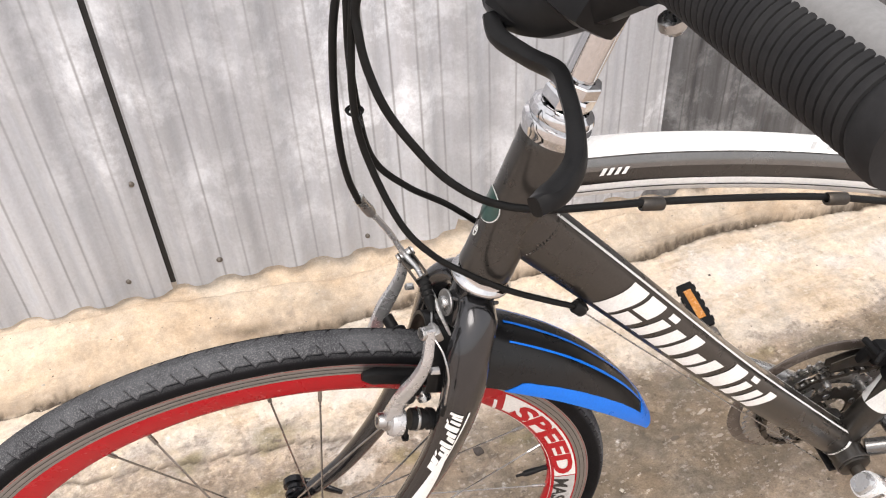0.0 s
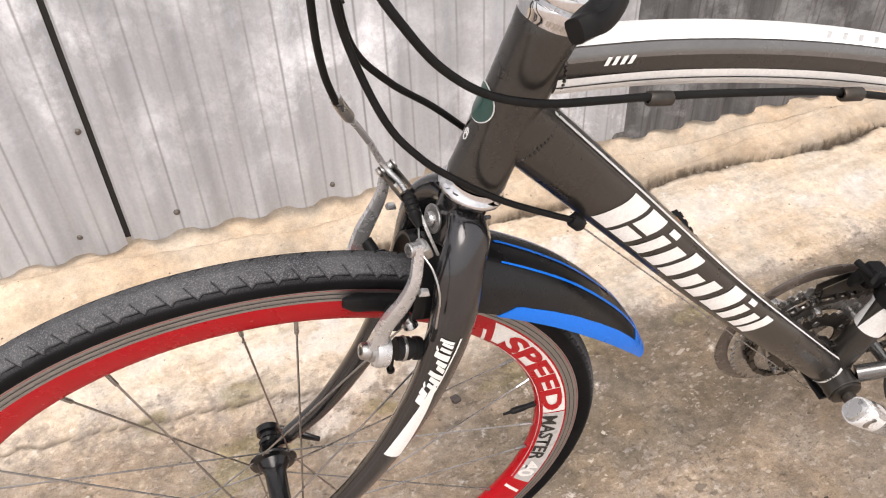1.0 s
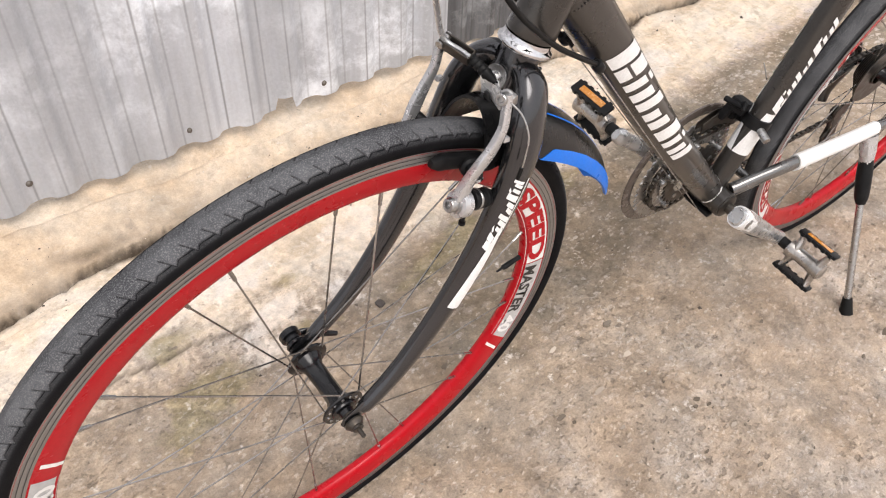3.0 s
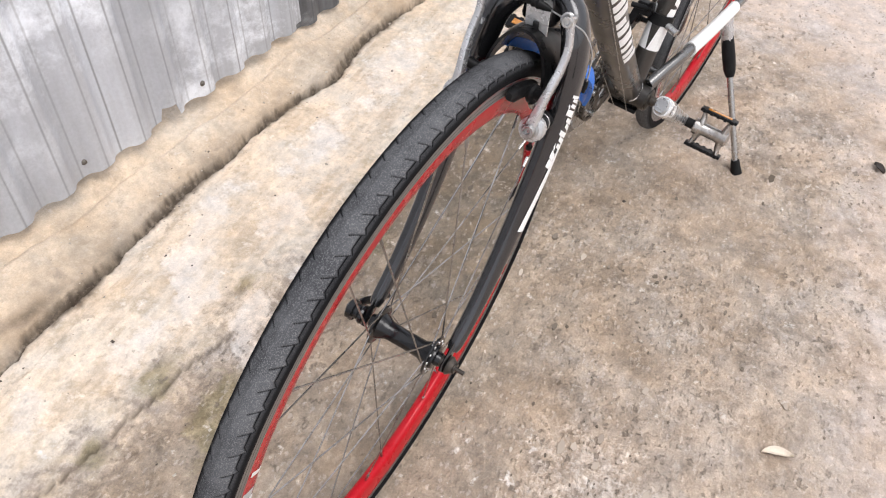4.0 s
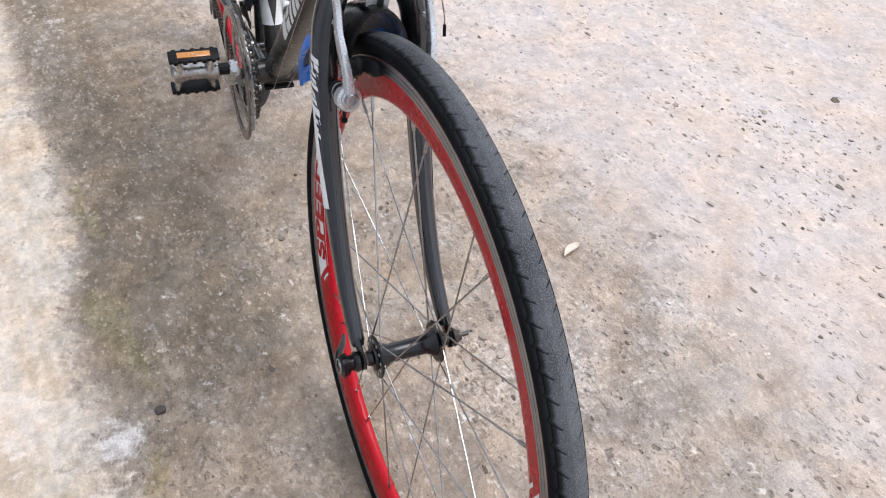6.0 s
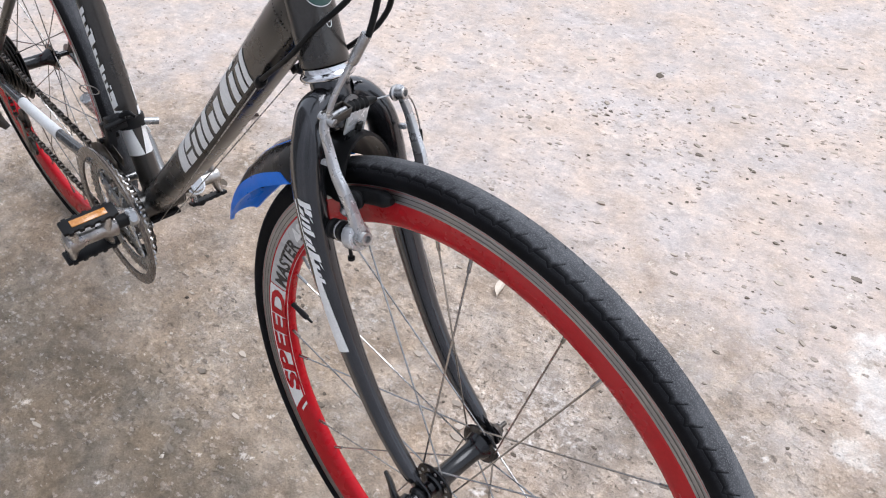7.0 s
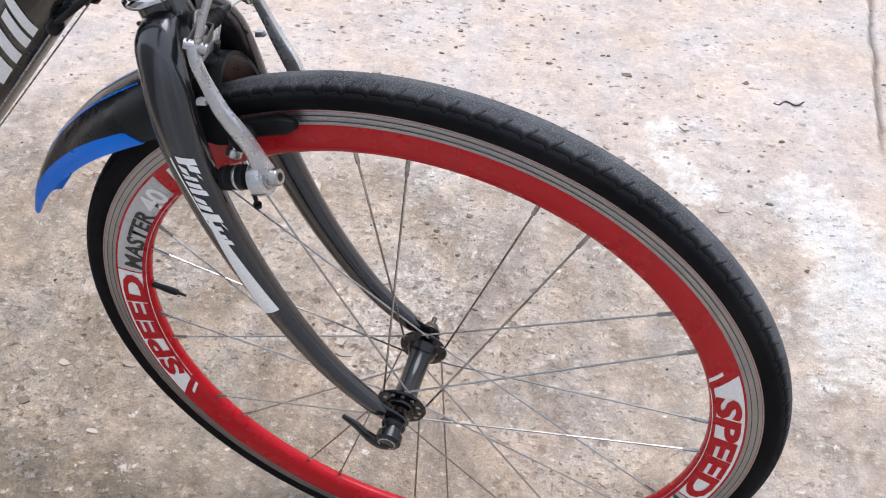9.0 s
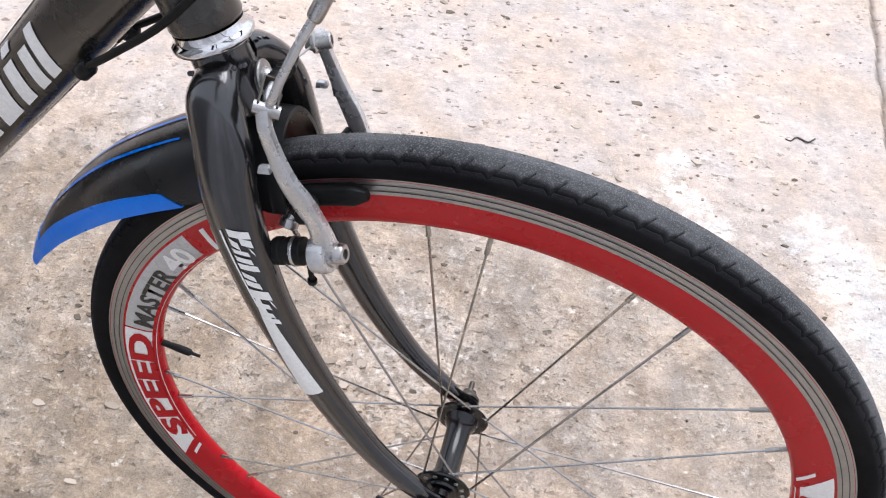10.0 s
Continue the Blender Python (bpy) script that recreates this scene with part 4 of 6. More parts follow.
# ---- frame ----
BB = Vector((0.652, 0, -0.024))
HUB_R = Vector((1.075, 0, 0))
DOWN = [(0.212, 0, 0.4415, 0.0205, 0.0245), (0.30, 0, 0.345, 0.0205, 0.024), (0.45, 0, 0.18, 0.0205, 0.0225), (0.60, 0, 0.028, 0.0205, 0.0205), (0.645, 0, -0.016, 0.0205, 0.0205)]
TOP = [(0.232, 0, 0.4745, 0.0175, 0.0195), (0.32, 0, 0.468, 0.0175, 0.0195), (0.42, 0, 0.451, 0.0175, 0.0195), (0.52, 0, 0.425, 0.0175, 0.019), (0.62, 0, 0.39, 0.0175, 0.018), (0.745, 0, 0.342, 0.017, 0.017)]
SEAT = [(0.652, 0, -0.024, 0.0165, 0.0165), (0.70, 0, 0.16, 0.0165, 0.0165), (0.758, 0, 0.40, 0.0165, 0.0165)]
bm = bmesh.new()
lathe(bm, head_at(0), AXIS, [(0.017, 0.012), (0.0215, 0.012), (0.0222, 0.014), (0.0216, 0.024), (0.0212, 0.07), (0.0216, 0.128), (0.0222, 0.137), (0.0215, 0.139), (0.017, 0.139)], 40)
sweep(bm, DOWN, 30, 28, flat=2.6)
sweep(bm, TOP, 30, 28, flat=2.7)
sweep(bm, SEAT, 12, 24)
lathe(bm, BB - Vector((0, 0.034, 0)), (0, 1, 0), [(0.0155, 0.001), (0.0195, 0), (0.0205, 0.001), (0.0205, 0.067), (0.0195, 0.068), (0.0155, 0.067)], 32, True)
frame_body = fpart("frame", bm, M_PAINT, "dark gunmetal painted bicycle frame")
bm = bmesh.new()
for s in (-1, 1):
    if s < 0:
        stay = [(0.668, -0.022, -0.012, 0.010, 0.013), (0.71, -0.034, 0.002, 0.009, 0.012), (0.757, -0.045, 0.012, 0.0088, 0.0115), (0.86, -0.056, 0.011, 0.0085, 0.0105), (1.0, -0.063, 0.002, 0.008, 0.009), (1.06, -0.066, -0.001, 0.006, 0.008)]
    else:
        stay = [(0.668, 0.022, -0.022, 0.010, 0.013), (0.75, 0.030, -0.018, 0.009, 0.012), (0.86, 0.048, -0.012, 0.0085, 0.0105), (1.0, 0.062, -0.005, 0.008, 0.009), (1.06, 0.066, -0.001, 0.006, 0.008)]
    sweep(bm, stay, 24, 16)
    part("chain_stay", bend(bm), M_STAY, frame_body, "silver grey chain stay")
    bm = bmesh.new()
    sweep(bm, [(0.752, 0.016 * s, 0.37, 0.007, 0.008), (0.86, 0.040 * s, 0.25, 0.007, 0.008), (1.0, 0.062 * s, 0.085, 0.007, 0.007), (1.062, 0.066 * s, 0.012, 0.006, 0.006)], 20, 14)
    sweep(bm, [(1.03, 0.066 * s, 0.012, 0.003, 0.010), (1.06, 0.067 * s, 0.003, 0.003, 0.016), (1.085, 0.067 * s, -0.004, 0.003, 0.014), (1.1, 0.067 * s, -0.012, 0.003, 0.006)], 10, 12)
    part("seat_stay", bend(bm), M_PAINT, frame_body)
    bm = bmesh.new()
rod(bm, (0.715, -0.028, -0.012), (0.715, 0.028, -0.012), 0.007, 12)
part("stay_bridge", bm, M_STAY, frame_body)


def weld_ring(name, rows, t, seg=40, size=0.0013):
    """A ring of small weld beads round a tube."""
    r = resample(rows, 101)
    p, q = r[int(t * 100)], r[int(t * 100) + 1]
    tang = Vector(q[:3] - p[:3]).normalized()
    e = (Vector((0, 1, 0)) - tang * tang.y).normalized()
    f = tang.cross(e)
    bm = bmesh.new()
    for k in range(seg):
        w = 2 * math.pi * k / seg
        d = e * math.cos(w) * p[3] * 1.06 + f * math.sin(w) * p[4] * 1.06
        lathe(bm, Vector(p[:3]) + d * 0.97, d, [(size, -0.001), (size, 0.0004), (size * 0.7, 0.0012), (0, 0.0015)], 7)
    part(name, bm, M_WELD, frame_body)["kind"] = "stuff"


weld_ring("weld", DOWN, 0.065, 48, 0.0009)
weld_ring("weld", TOP, 0.035)
weld_ring("weld", DOWN, 0.93)
weld_ring("weld", SEAT, 0.055)


def tube_patch(rows, s, t0, t1, w0, w1, shift=0.0, nt=20, nw=4, lift=0.0005, flat=2.6):
    """A sticker on a tube. t: along it from 0 to 1; w: degrees about it from the given side (s) upwards, at the start and the end."""
    r = resample(rows, 201)
    bm = bmesh.new()
    g = []
    for i in range(nt + 1):
        f = i / nt
        row = []
        for j in range(nw + 1):
            q = j / nw
            w = radians((w0[0] + (w1[0] - w0[0]) * f) * (1 - q) + (w0[1] + (w1[1] - w0[1]) * f) * q)
            k = min(198.99, max(0.0, (t0 + (t1 - t0) * f + shift * q) * 200))
            a = r[int(k)] + (r[int(k) + 1] - r[int(k)]) * (k - int(k))
            tang = Vector(r[int(k) + 1][:3] - r[int(k)][:3]).normalized()
            e = Vector((0, s, 0))
            up = tang.cross(Vector((0, 1, 0)))
            up = up if up.z > 0 else -up
            cw, sw = math.cos(w), math.sin(w)
            if flat:
                m = (abs(cw) ** flat + abs(sw) ** flat) ** (-1 / flat)
                cw, sw = cw * m, sw * m
            row.append(bm.verts.new(Vector(a[:3]) + e * (cw * (a[3] + lift)) + up * (sw * (a[4] + lift))))
        g.append(row)
    for i in range(nt):
        for j in range(nw):
            bm.faces.new((g[i][j], g[i + 1][j], g[i + 1][j + 1], g[i][j + 1]))
    return bm


for s in (-1, 1):
    part("stripe", tube_patch(DOWN, s, 0.05, 0.93, (62, 70), (62, 70), 0, 40, 1), M_WHITE, frame_body, "thin white stripe")
    t0, t1 = (0.236, 0.575)
    for pieces in BLOCKS:
        bm = bmesh.new()
        for a, b, f, h in pieces:
            ta, tb = (t0 + (t1 - t0) * a, t0 + (t1 - t0) * b) if s < 0 else (t1 - (t1 - t0) * b, t1 - (t1 - t0) * a)
            lean = (0.022 if s < 0 else -0.022)
            add_patch(bm, tube_patch(DOWN, s, ta + lean * f, tb + lean * f, (-34 + 84 * f, -34 + 84 * h), (-34 + 84 * f, -34 + 84 * h), lean * (h - f), 4, 8, 0.0006))
        part("logo_bar", bm, M_WHITE, frame_body, "white block of a maker's mark")
    part("stripe", tube_patch(TOP, s, 0.02, 0.9, (52, 90), (52, 90), 0, 40, 5, 0.0005, 2.7), M_WHITE, frame_body, "broad white stripe")
    # the sky's reflection on the tube's upper side, put in as a grey stripe
    part("sheen_stripe", tube_patch(TOP, s, 0.02, 0.9, (24, 49), (24, 49), 0, 40, 4, 0.0004, 2.7), M_STAY, frame_body, "silver grey stripe put in for the sky's reflection on the tube")
    part("stripe", tube_patch(TOP, s, 0.02, 0.9, (-52, -6), (-52, -6), 0, 40, 4, 0.0005, 2.7), M_WHITE, frame_body, "off-white stripe")
    part("stripe", tube_patch(TOP, s, 0.02, 0.9, (-25, -22), (-25, -22), 0, 40, 1, 0.0009, 2.7), M_BLACKINK, frame_body, "thin dark line")
    for k in range(4):
        part("logo_bar", tube_patch(TOP, s, 0.088 + 0.0125 * k, 0.088 + 0.0125 * k + 0.007, (14, 29), (14, 29), 0.006, 2, 3, 0.0008, 2.7), M_WHITE, frame_body, "tiny white mark")
    part("decal", tube_patch(SEAT, s, 0.215, 0.40, (-58, 88), (-52, 50), 0, 16, 8, 0.0006, 0), M_WHITE, frame_body, "white flash on the seat tube")
    for pieces in BLOCKS:
        bm = bmesh.new()
        for a, b, f, h in pieces:
            add_patch(bm, tube_patch(SEAT, s, 0.40 + 0.32 * a, 0.40 + 0.32 * b, (-6 + 46 * f, -6 + 46 * h), (-6 + 46 * f, -6 + 46 * h), 0.02 * (h - f), 3, 4, 0.0009, 0))
        part("logo_bar", bm, M_WHITE, frame_body, "white block of a maker's mark")
    part("decal", tube_patch(SEAT, s, 0.40, 0.78, (-48, -14), (-30, -14), 0, 16, 3, 0.0006, 0), M_WHITE, frame_body, "thin white stripe beside the mark")
    band = [(0.765, -0.0462, 0.0122, 0.0112, 0.0140), (0.86, -0.056, 0.011, 0.0108, 0.0130), (0.94, -0.0605, 0.0062, 0.0104, 0.0122)] if s < 0 else [(0.865, 0.0485, -0.0116, 0.0091, 0.0111), (0.92, 0.0547, -0.0093, 0.0088, 0.0103), (0.975, 0.0602, -0.0063, 0.0087, 0.0099)]
    part("decal", bend(sweep(bmesh.new(), band, 8, 16)), M_WHITE, frame_body, "white band on the chain stay")
for k in range(4):
    part("logo_bar", tube_patch(TOP, -1, 0.43 + 0.028 * k, 0.437 + 0.028 * k, (60, 82), (60, 82), 0.012, 2, 3, 0.0009, 2.7), M_GREYDECAL, frame_body, "grey outlined mark")
part("decal", tube_patch(DOWN, -1, 0.925, 0.965, (-60, 40), (-60, 40), 0, 4, 6, 0.0009), M_WHITE, frame_body, "small white sticker at the bottom bracket")

# badge on the head tube
bm = bmesh.new()
e1 = AXIS.cross(Vector((0, 1, 0))).normalized()


def head_patch(mid_h, mid_w, rh, rw, lift):
    b2 = bmesh.new()
    ring = [b2.verts.new(head_at(mid_h + rh * math.sin(a)) + (e1 * math.cos(mid_w + rw * math.cos(a)) + Vector((0, -1, 0)) * math.sin(mid_w + rw * math.cos(a))) * (0.0213 + lift)) for a in np.linspace(0, 2 * math.pi, 33)[:-1]]
    c0 = b2.verts.new(head_at(mid_h) + (e1 * math.cos(mid_w) + Vector((0, -1, 0)) * math.sin(mid_w)) * (0.0213 + lift))
    mid = [b2.verts.new(head_at(mid_h + 0.5 * rh * math.sin(a)) + (e1 * math.cos(mid_w + 0.5 * rw * math.cos(a)) + Vector((0, -1, 0)) * math.sin(mid_w + 0.5 * rw * math.cos(a))) * (0.0213 + lift)) for a in np.linspace(0, 2 * math.pi, 33)[:-1]]
    for k in range(32):
        b2.faces.new((ring[k], ring[(k + 1) % 32], mid[(k + 1) % 32], mid[k]))
        b2.faces.new((mid[k], mid[(k + 1) % 32], c0))
    return b2


FRONT = math.pi if e1.x > 0 else 0.0
part("badge_border", head_patch(0.073, FRONT, 0.0135, 0.70, 0.0006), M_WHITE, frame_body)
part("badge", head_patch(0.073, FRONT, 0.0127, 0.66, 0.0010), M_GREEN, frame_body, "round dark green head badge")

# small looped mark under the badge
bm = bmesh.new()
rows = []
for a in np.linspace(-0.5, 2 * math.pi + 0.5, 22):
    h, w = 0.047 + 0.0045 * math.cos(a) - (0.004 if a < 0 or a > 2 * math.pi else 0.0), FRONT + 0.11 * math.sin(a)
    rows.append((*(head_at(h) + (e1 * math.cos(w) + Vector((0, -1, 0)) * math.sin(w)) * 0.0218), 0.0004, 0.0004))
sweep(bm, rows, 44, 6, (0.3, 1, 0.2))
part("looped_mark", bm, M_WHITE, frame_body, "thin white looped mark")

# ---- mudguard ----
ARC = [(0.146, 0.337, 0.033, 0.058), (0.158, 0.335, 0.034, 0.058), (0.172, 0.331, 0.035, 0.054), (0.192, 0.323, 0.037, 0.046), (0.227, 0.304, 0.041, 0.040), (0.281, 0.263, 0.041, 0.034), (0.330, 0.210, 0.036, 0.027), (0.362, 0.160, 0.028, 0.018), (0.380, 0.122, 0.019, 0.010)]


def guard_row(t):
    """Centre line point, outward direction, half width and depth of the guard at t."""
    r = resample(ARC, 121)
    k = min(119, int(t * 120))
    a, b = r[k], r[k + 1]
    d = Vector((b[0] - a[0], 0, b[1] - a[1])).normalized()
    out = Vector((-d.z, 0, d.x))
    return Vector((a[0], -0.006 * step01(a[0], 0.2, 0.39), a[1])), (out if out.z > 0 or out.x > 0 else -out), a[2], a[3]


def guard_patch(t0, t1, w0, w1, lift, nt=40, nw=14, thick=0.0, cut=0.0):
    """Part of the guard's shell. w: from -1 (bike's left edge) to 1, at start and end."""
    bm = bmesh.new()
    layers = []
    for off in (lift, lift - thick) if thick else (lift,):
        g = []
        for i in range(nt + 1):
            f = i / nt
            c, out, half, deep = guard_row(t0 + (t1 - t0) * f)
            row = []
            for j in range(nw + 1):
                w = (w0[0] + (w1[0] - w0[0]) * f) * (1 - j / nw) + (w0[1] + (w1[1] - w0[1]) * f) * j / nw
                if cut:
                    w = w0[1] + (w - w0[1]) * min(1.0, f / cut)
                a = w * radians(88)
                row.append(bm.verts.new(c + Vector((0, 1, 0)) * (math.sin(a) * (half + off)) - out * (deep * (1 - math.cos(a)) - off * math.cos(a))))
            g.append(row)
        layers.append(g)
    for n_l, g in enumerate(layers):
        for i in range(nt):
            for j in range(nw):
                f4 = (g[i][j], g[i][j + 1], g[i + 1][j + 1], g[i + 1][j])
                bm.faces.new(f4 if n_l == 0 else f4[::-1])
    if thick:
        a, b = layers
        for i in range(nt):
            for j in (0, nw):
                bm.faces.new((a[i][j], a[i + 1][j], b[i + 1][j], b[i][j]))
        for j in range(nw):
            for i in (0, nt):
                bm.faces.new((a[i][j], a[i][j + 1], b[i][j + 1], b[i][j]))
    bmesh.ops.recalc_face_normals(bm, faces=bm.faces[:])
    return bm


guard = wpart("mudguard", guard_patch(0, 0.895, (-1, 1), (-1, 1), 0.0, 60, 22, 0.003), M_GUARD, "short black plastic mudguard with blue trim")
part("tip", guard_patch(0.88, 1.0, (-1.02, 1.02), (-1, 1), 0.0008, 14, 16, 0.0046), M_BLUE, guard, "pointed blue tip")
for s in (-1, 1):
    part("edge_trim", guard_patch(0.5, 0.89, (0.84 * s, 1.02 * s), (0.58 * s, 1.02 * s), 0.0008, 40, 6, 0.0046, 0.08), M_BLUE, guard, "blue edge trim")
    part("pinstripe", guard_patch(0.47, 0.885, (0.29 * s, 0.315 * s), (0.22 * s, 0.29 * s), 0.0007, 40, 2), M_BLUE, guard, "thin blue line")
part("pinstripe", guard_patch(0.46, 0.885, (-0.02, 0.02), (-0.035, 0.035), 0.0007, 40, 2), M_BLUE, guard, "thin blue line")
bm = block(bmesh.new(), (0.0025, 0.024, 0.036), pose(0.1590, -0.003, 0.3445, 0, -16, 0), 0.001)
block(bm, (0.0025, 0.014, 0.012), pose(0.1635, 0, 0.3545, 0, 12, 0), 0.001)
bracket = wpart("mudguard_bracket", bm, M_COLLAR, "small steel bracket at the fork crown")
part("slot", block(bmesh.new(), (0.003, 0.006, 0.013), pose(0.1568, -0.004, 0.337, 0, -16, 0), 0.0012), M_BLACKINK, bracket, "dark slot")
bm = lathe(bmesh.new(), (0.1655, -0.002, 0.3545), (-1, -0.15, 0.3), [(0.0, -0.006), (0.0105, 0.001), (0.0112, 0.0025), (0.0108, 0.0035), (0.0062, 0.0037), (0.0058, 0.006), (0.0045, 0.0075), (0, 0.008)], 22)
part("bolt", bm, M_STEEL, bracket, "steel bolt with a broad washer")

# ---- rim brakes ----
for s in (-1, 1):
    top = 0.0385 if s < 0 else 0.0445
    bm = sweep(bmesh.new(), [(0.106, 0.0420 * s, 0.262, 0.0066, 0.0094), (0.108, 0.0422 * s, 0.277, 0.0056, 0.0072), (0.1125, 0.0435 * s, 0.293, 0.0044, 0.0060), (0.120, 0.0455 * s, 0.309, 0.0039, 0.0066), (0.129, 0.0468 * s, 0.325, 0.0036, 0.0056), (0.1365, 0.0462 * s, 0.343, 0.0034, 0.0044), (0.1405, (top + 0.003) * s, 0.360, 0.0034, 0.0040), (0.1425, top * s, 0.371, 0.0034, 0.0038)], 44, 20, flat=4.5)
    block(bm, (0.009, 0.006, 0.0045), pose(0.1435, 0.0455 * s, 0.3285, 0, 12, 0), 0.0012, 0.7)
    lathe(bm, (0.122, 0.0425 * s, 0.2615), (-1, 0, 0.36), [(0, 0.007), (0.0105, 0.0075), (0.0128, 0.009), (0.0132, 0.0165), (0.0122, 0.0195), (0.0092, 0.0205), (0, 0.0205)], 26)
    arm = wpart("brake_arm", bm, M_ALU, "brushed aluminium brake arm")
    bm = lathe(bmesh.new(), (0.1015, 0.0425 * s, 0.2689), (-1, 0, 0.36), [(0.0, -0.004), (0.0088, -0.003), (0.0088, 0.0012), (0.0068, 0.0016), (0.0066, 0.0072), (0.0058, 0.0082), (0.0034, 0.0083), (0.0032, 0.004), (0, 0.004)], 20)
    part("pivot_bolt", bm, M_STEEL, arm, "steel socket bolt")
    bm = lathe(bmesh.new(), (0.141, 0.043 * s, 0.257), (-1, 0, 0.36), [(0, 0), (0.0085, 0), (0.0095, 0.002), (0.0095, 0.006), (0.008, 0.007), (0.008, 0.010), (0.0095, 0.0105), (0.0095, 0.021), (0.0085, 0.022), (0, 0.022)], 18)
    collar = part("spring_collar", bm, M_BLACK, arm, "black spring collar")
    bm = lathe(bmesh.new(), (0.1275, 0.043 * s, 0.2619), (-1, 0, 0.36), [(0.0, 0), (0.0098, 0), (0.0102, 0.0005), (0.0102, 0.0020), (0.0098, 0.0025), (0, 0.0025)], 22)
    part("washer", bm, M_STEEL, collar, "bright steel washer")
    bm = rod(bmesh.new(), (0.118, 0.0425 * s, 0.252), (0.116, 0.0425 * s, 0.236), 0.0018, 8)
    lathe(bm, (0.116, 0.0425 * s, 0.238), (0, 0, -1), [(0, 0), (0.0034, 0), (0.0034, 0.003), (0, 0.0035)], 10)
    part("tension_screw", bm, M_BLACK, arm)
    a0 = radians(67.2)
    rows = []
    for k in np.linspace(-0.115, 0.12, 9):
        w = 0.0072 if -0.09 < k < 0.1 else 0.0035
        rows.append((math.cos(a0 - k) * 0.3165, 0.0188 * s, math.sin(a0 - k) * 0.3165, 0.0055 if w > 0.005 else 0.003, w))
    bm = sweep(bmesh.new(), rows, 26, 14, flat=3.2)
    part("brake_pad", bm, M_BLACK, arm, "black rubber brake pad")
    bm = rod(bmesh.new(), (0.129, 0.021 * s, 0.287), (0.121, 0.044 * s, 0.296), 0.0055, 14)
    lathe(bm, (0.127, 0.027 * s, 0.289), (-0.3, s, 0.3), [(0, 0), (0.0095, 0), (0.0095, 0.004), (0.007, 0.006), (0, 0.006)], 18)
    part("pad_washer", bm, M_BLACK, arm)
    bm = rod(bmesh.new(), (0.131, 0.022 * s, 0.284), (0.137, 0.029 * s, 0.273), 0.0042, 12)
    lathe(bm, (0.136, 0.028 * s, 0.2745), (0.15, 0.45 * s, -0.75), [(0, 0), (0.0058, 0), (0.0062, 0.001), (0.0062, 0.0055), (0.0052, 0.0062), (0.0036, 0.0062), (0.0034, 0.003), (0, 0.003)], 18)
    part("pad_bolt", bm, M_STEEL, arm)
    if s < 0:
        bm = lathe(bmesh.new(), (0.143, -0.0365, 0.3655), (-1, -0.25, 0.3), [(0, -0.003), (0.0068, -0.003), (0.0070, -0.001), (0.0054, 0.0), (0.0052, 0.0085), (0.0046, 0.0092), (0.0029, 0.0092), (0.0027, 0.006), (0, 0.006)], 20)
        block(bm, (0.006, 0.009, 0.0105), pose(0.1475, -0.0385, 0.3645, 0, -14, 8), 0.0014)
        part("cable_clamp", bm, M_STEEL, arm, "steel cable clamp bolt")
        bm = sweep(bmesh.new(), [(0.144, -0.041, 0.364, 0.0008, 0.0008), (0.1485, -0.053, 0.357, 0.0008, 0.0008), (0.1495, -0.064, 0.343, 0.0008, 0.0008), (0.1465, -0.0685, 0.326, 0.0008, 0.0008), (0.1444, -0.070, 0.313, 0.0008, 0.0008)], 24, 8)
        part("cable_end", bm, M_STEEL, arm, "loose end of the brake cable")
        part("cap", rod(bmesh.new(), (0.1446, -0.0698, 0.3145), (0.1425, -0.070, 0.3030), 0.0019, 8), M_RUBBER, arm, "black cap on the cable end")
    else:
        p, q = Vector((0.1405, 0.0455, 0.3705)), Vector((0.1495, 0.0165, 0.3665))
        m = aim(p, q, (1, 0, 0.2))
        span = (q - p).length
        bm = bmesh.new()
        for k in (-1, 1):
            block(bm, (0.0095, 0.0013, span), m @ pose(0, 0.0052 * k, span / 2), 0.0005)
        block(bm, (0.0013, 0.0105, span * 0.45), m @ pose(0.0042, 0, span * 0.25), 0.0004)
        block(bm, (0.0095, 0.0105, 0.0015), m @ pose(0, 0, span), 0.0005)
        part("link", bm, M_CASS, arm, "dark steel stirrup holding the cable pipe")
        part("rivet", rod(bmesh.new(), m @ Vector((0, -0.0075, 0.002)), m @ Vector((0, 0.0075, 0.002)), 0.0038, 14), M_STEEL, arm)
pipe = wpart("cable_pipe", sweep(bmesh.new(), [(0.150, 0.012, 0.3665, 0.0024, 0.0024), (0.1475, 0.028, 0.3675, 0.0025, 0.0025), (0.1415, 0.0405, 0.3705, 0.0026, 0.0026), (0.1365, 0.0445, 0.380, 0.0026, 0.0026), (0.131, 0.0435, 0.395, 0.0026, 0.0026), (0.123, 0.040, 0.414, 0.0026, 0.0026), (0.115, 0.0362, 0.431, 0.0026, 0.0026)], 48, 12), M_ALU, "bent silver cable pipe")
part("ferrule", sweep(bmesh.new(), [(0.1165, 0.037, 0.428, 0.003, 0.003), (0.1155, 0.0365, 0.430, 0.0043, 0.0043), (0.110, 0.0335, 0.443, 0.0043, 0.0043), (0.1065, 0.0305, 0.4525, 0.0043, 0.0043)], 14, 14), M_STEEL, pipe, "grey end ferrule")
bm = lathe(bmesh.new(), (0.1497, 0.0165, 0.3668), (-0.02, -1, -0.07), [(0.003, 0), (0.0046, 0.0005)] + [(0.0042 + (0.0012 if k % 2 else 0.0), 0.003 + 0.0026 * k) for k in range(9)] + [(0.0036, 0.028), (0.0018, 0.034)], 16)
wpart("rubber_boot", bm, M_RUBBER, "black ribbed rubber cable boot")
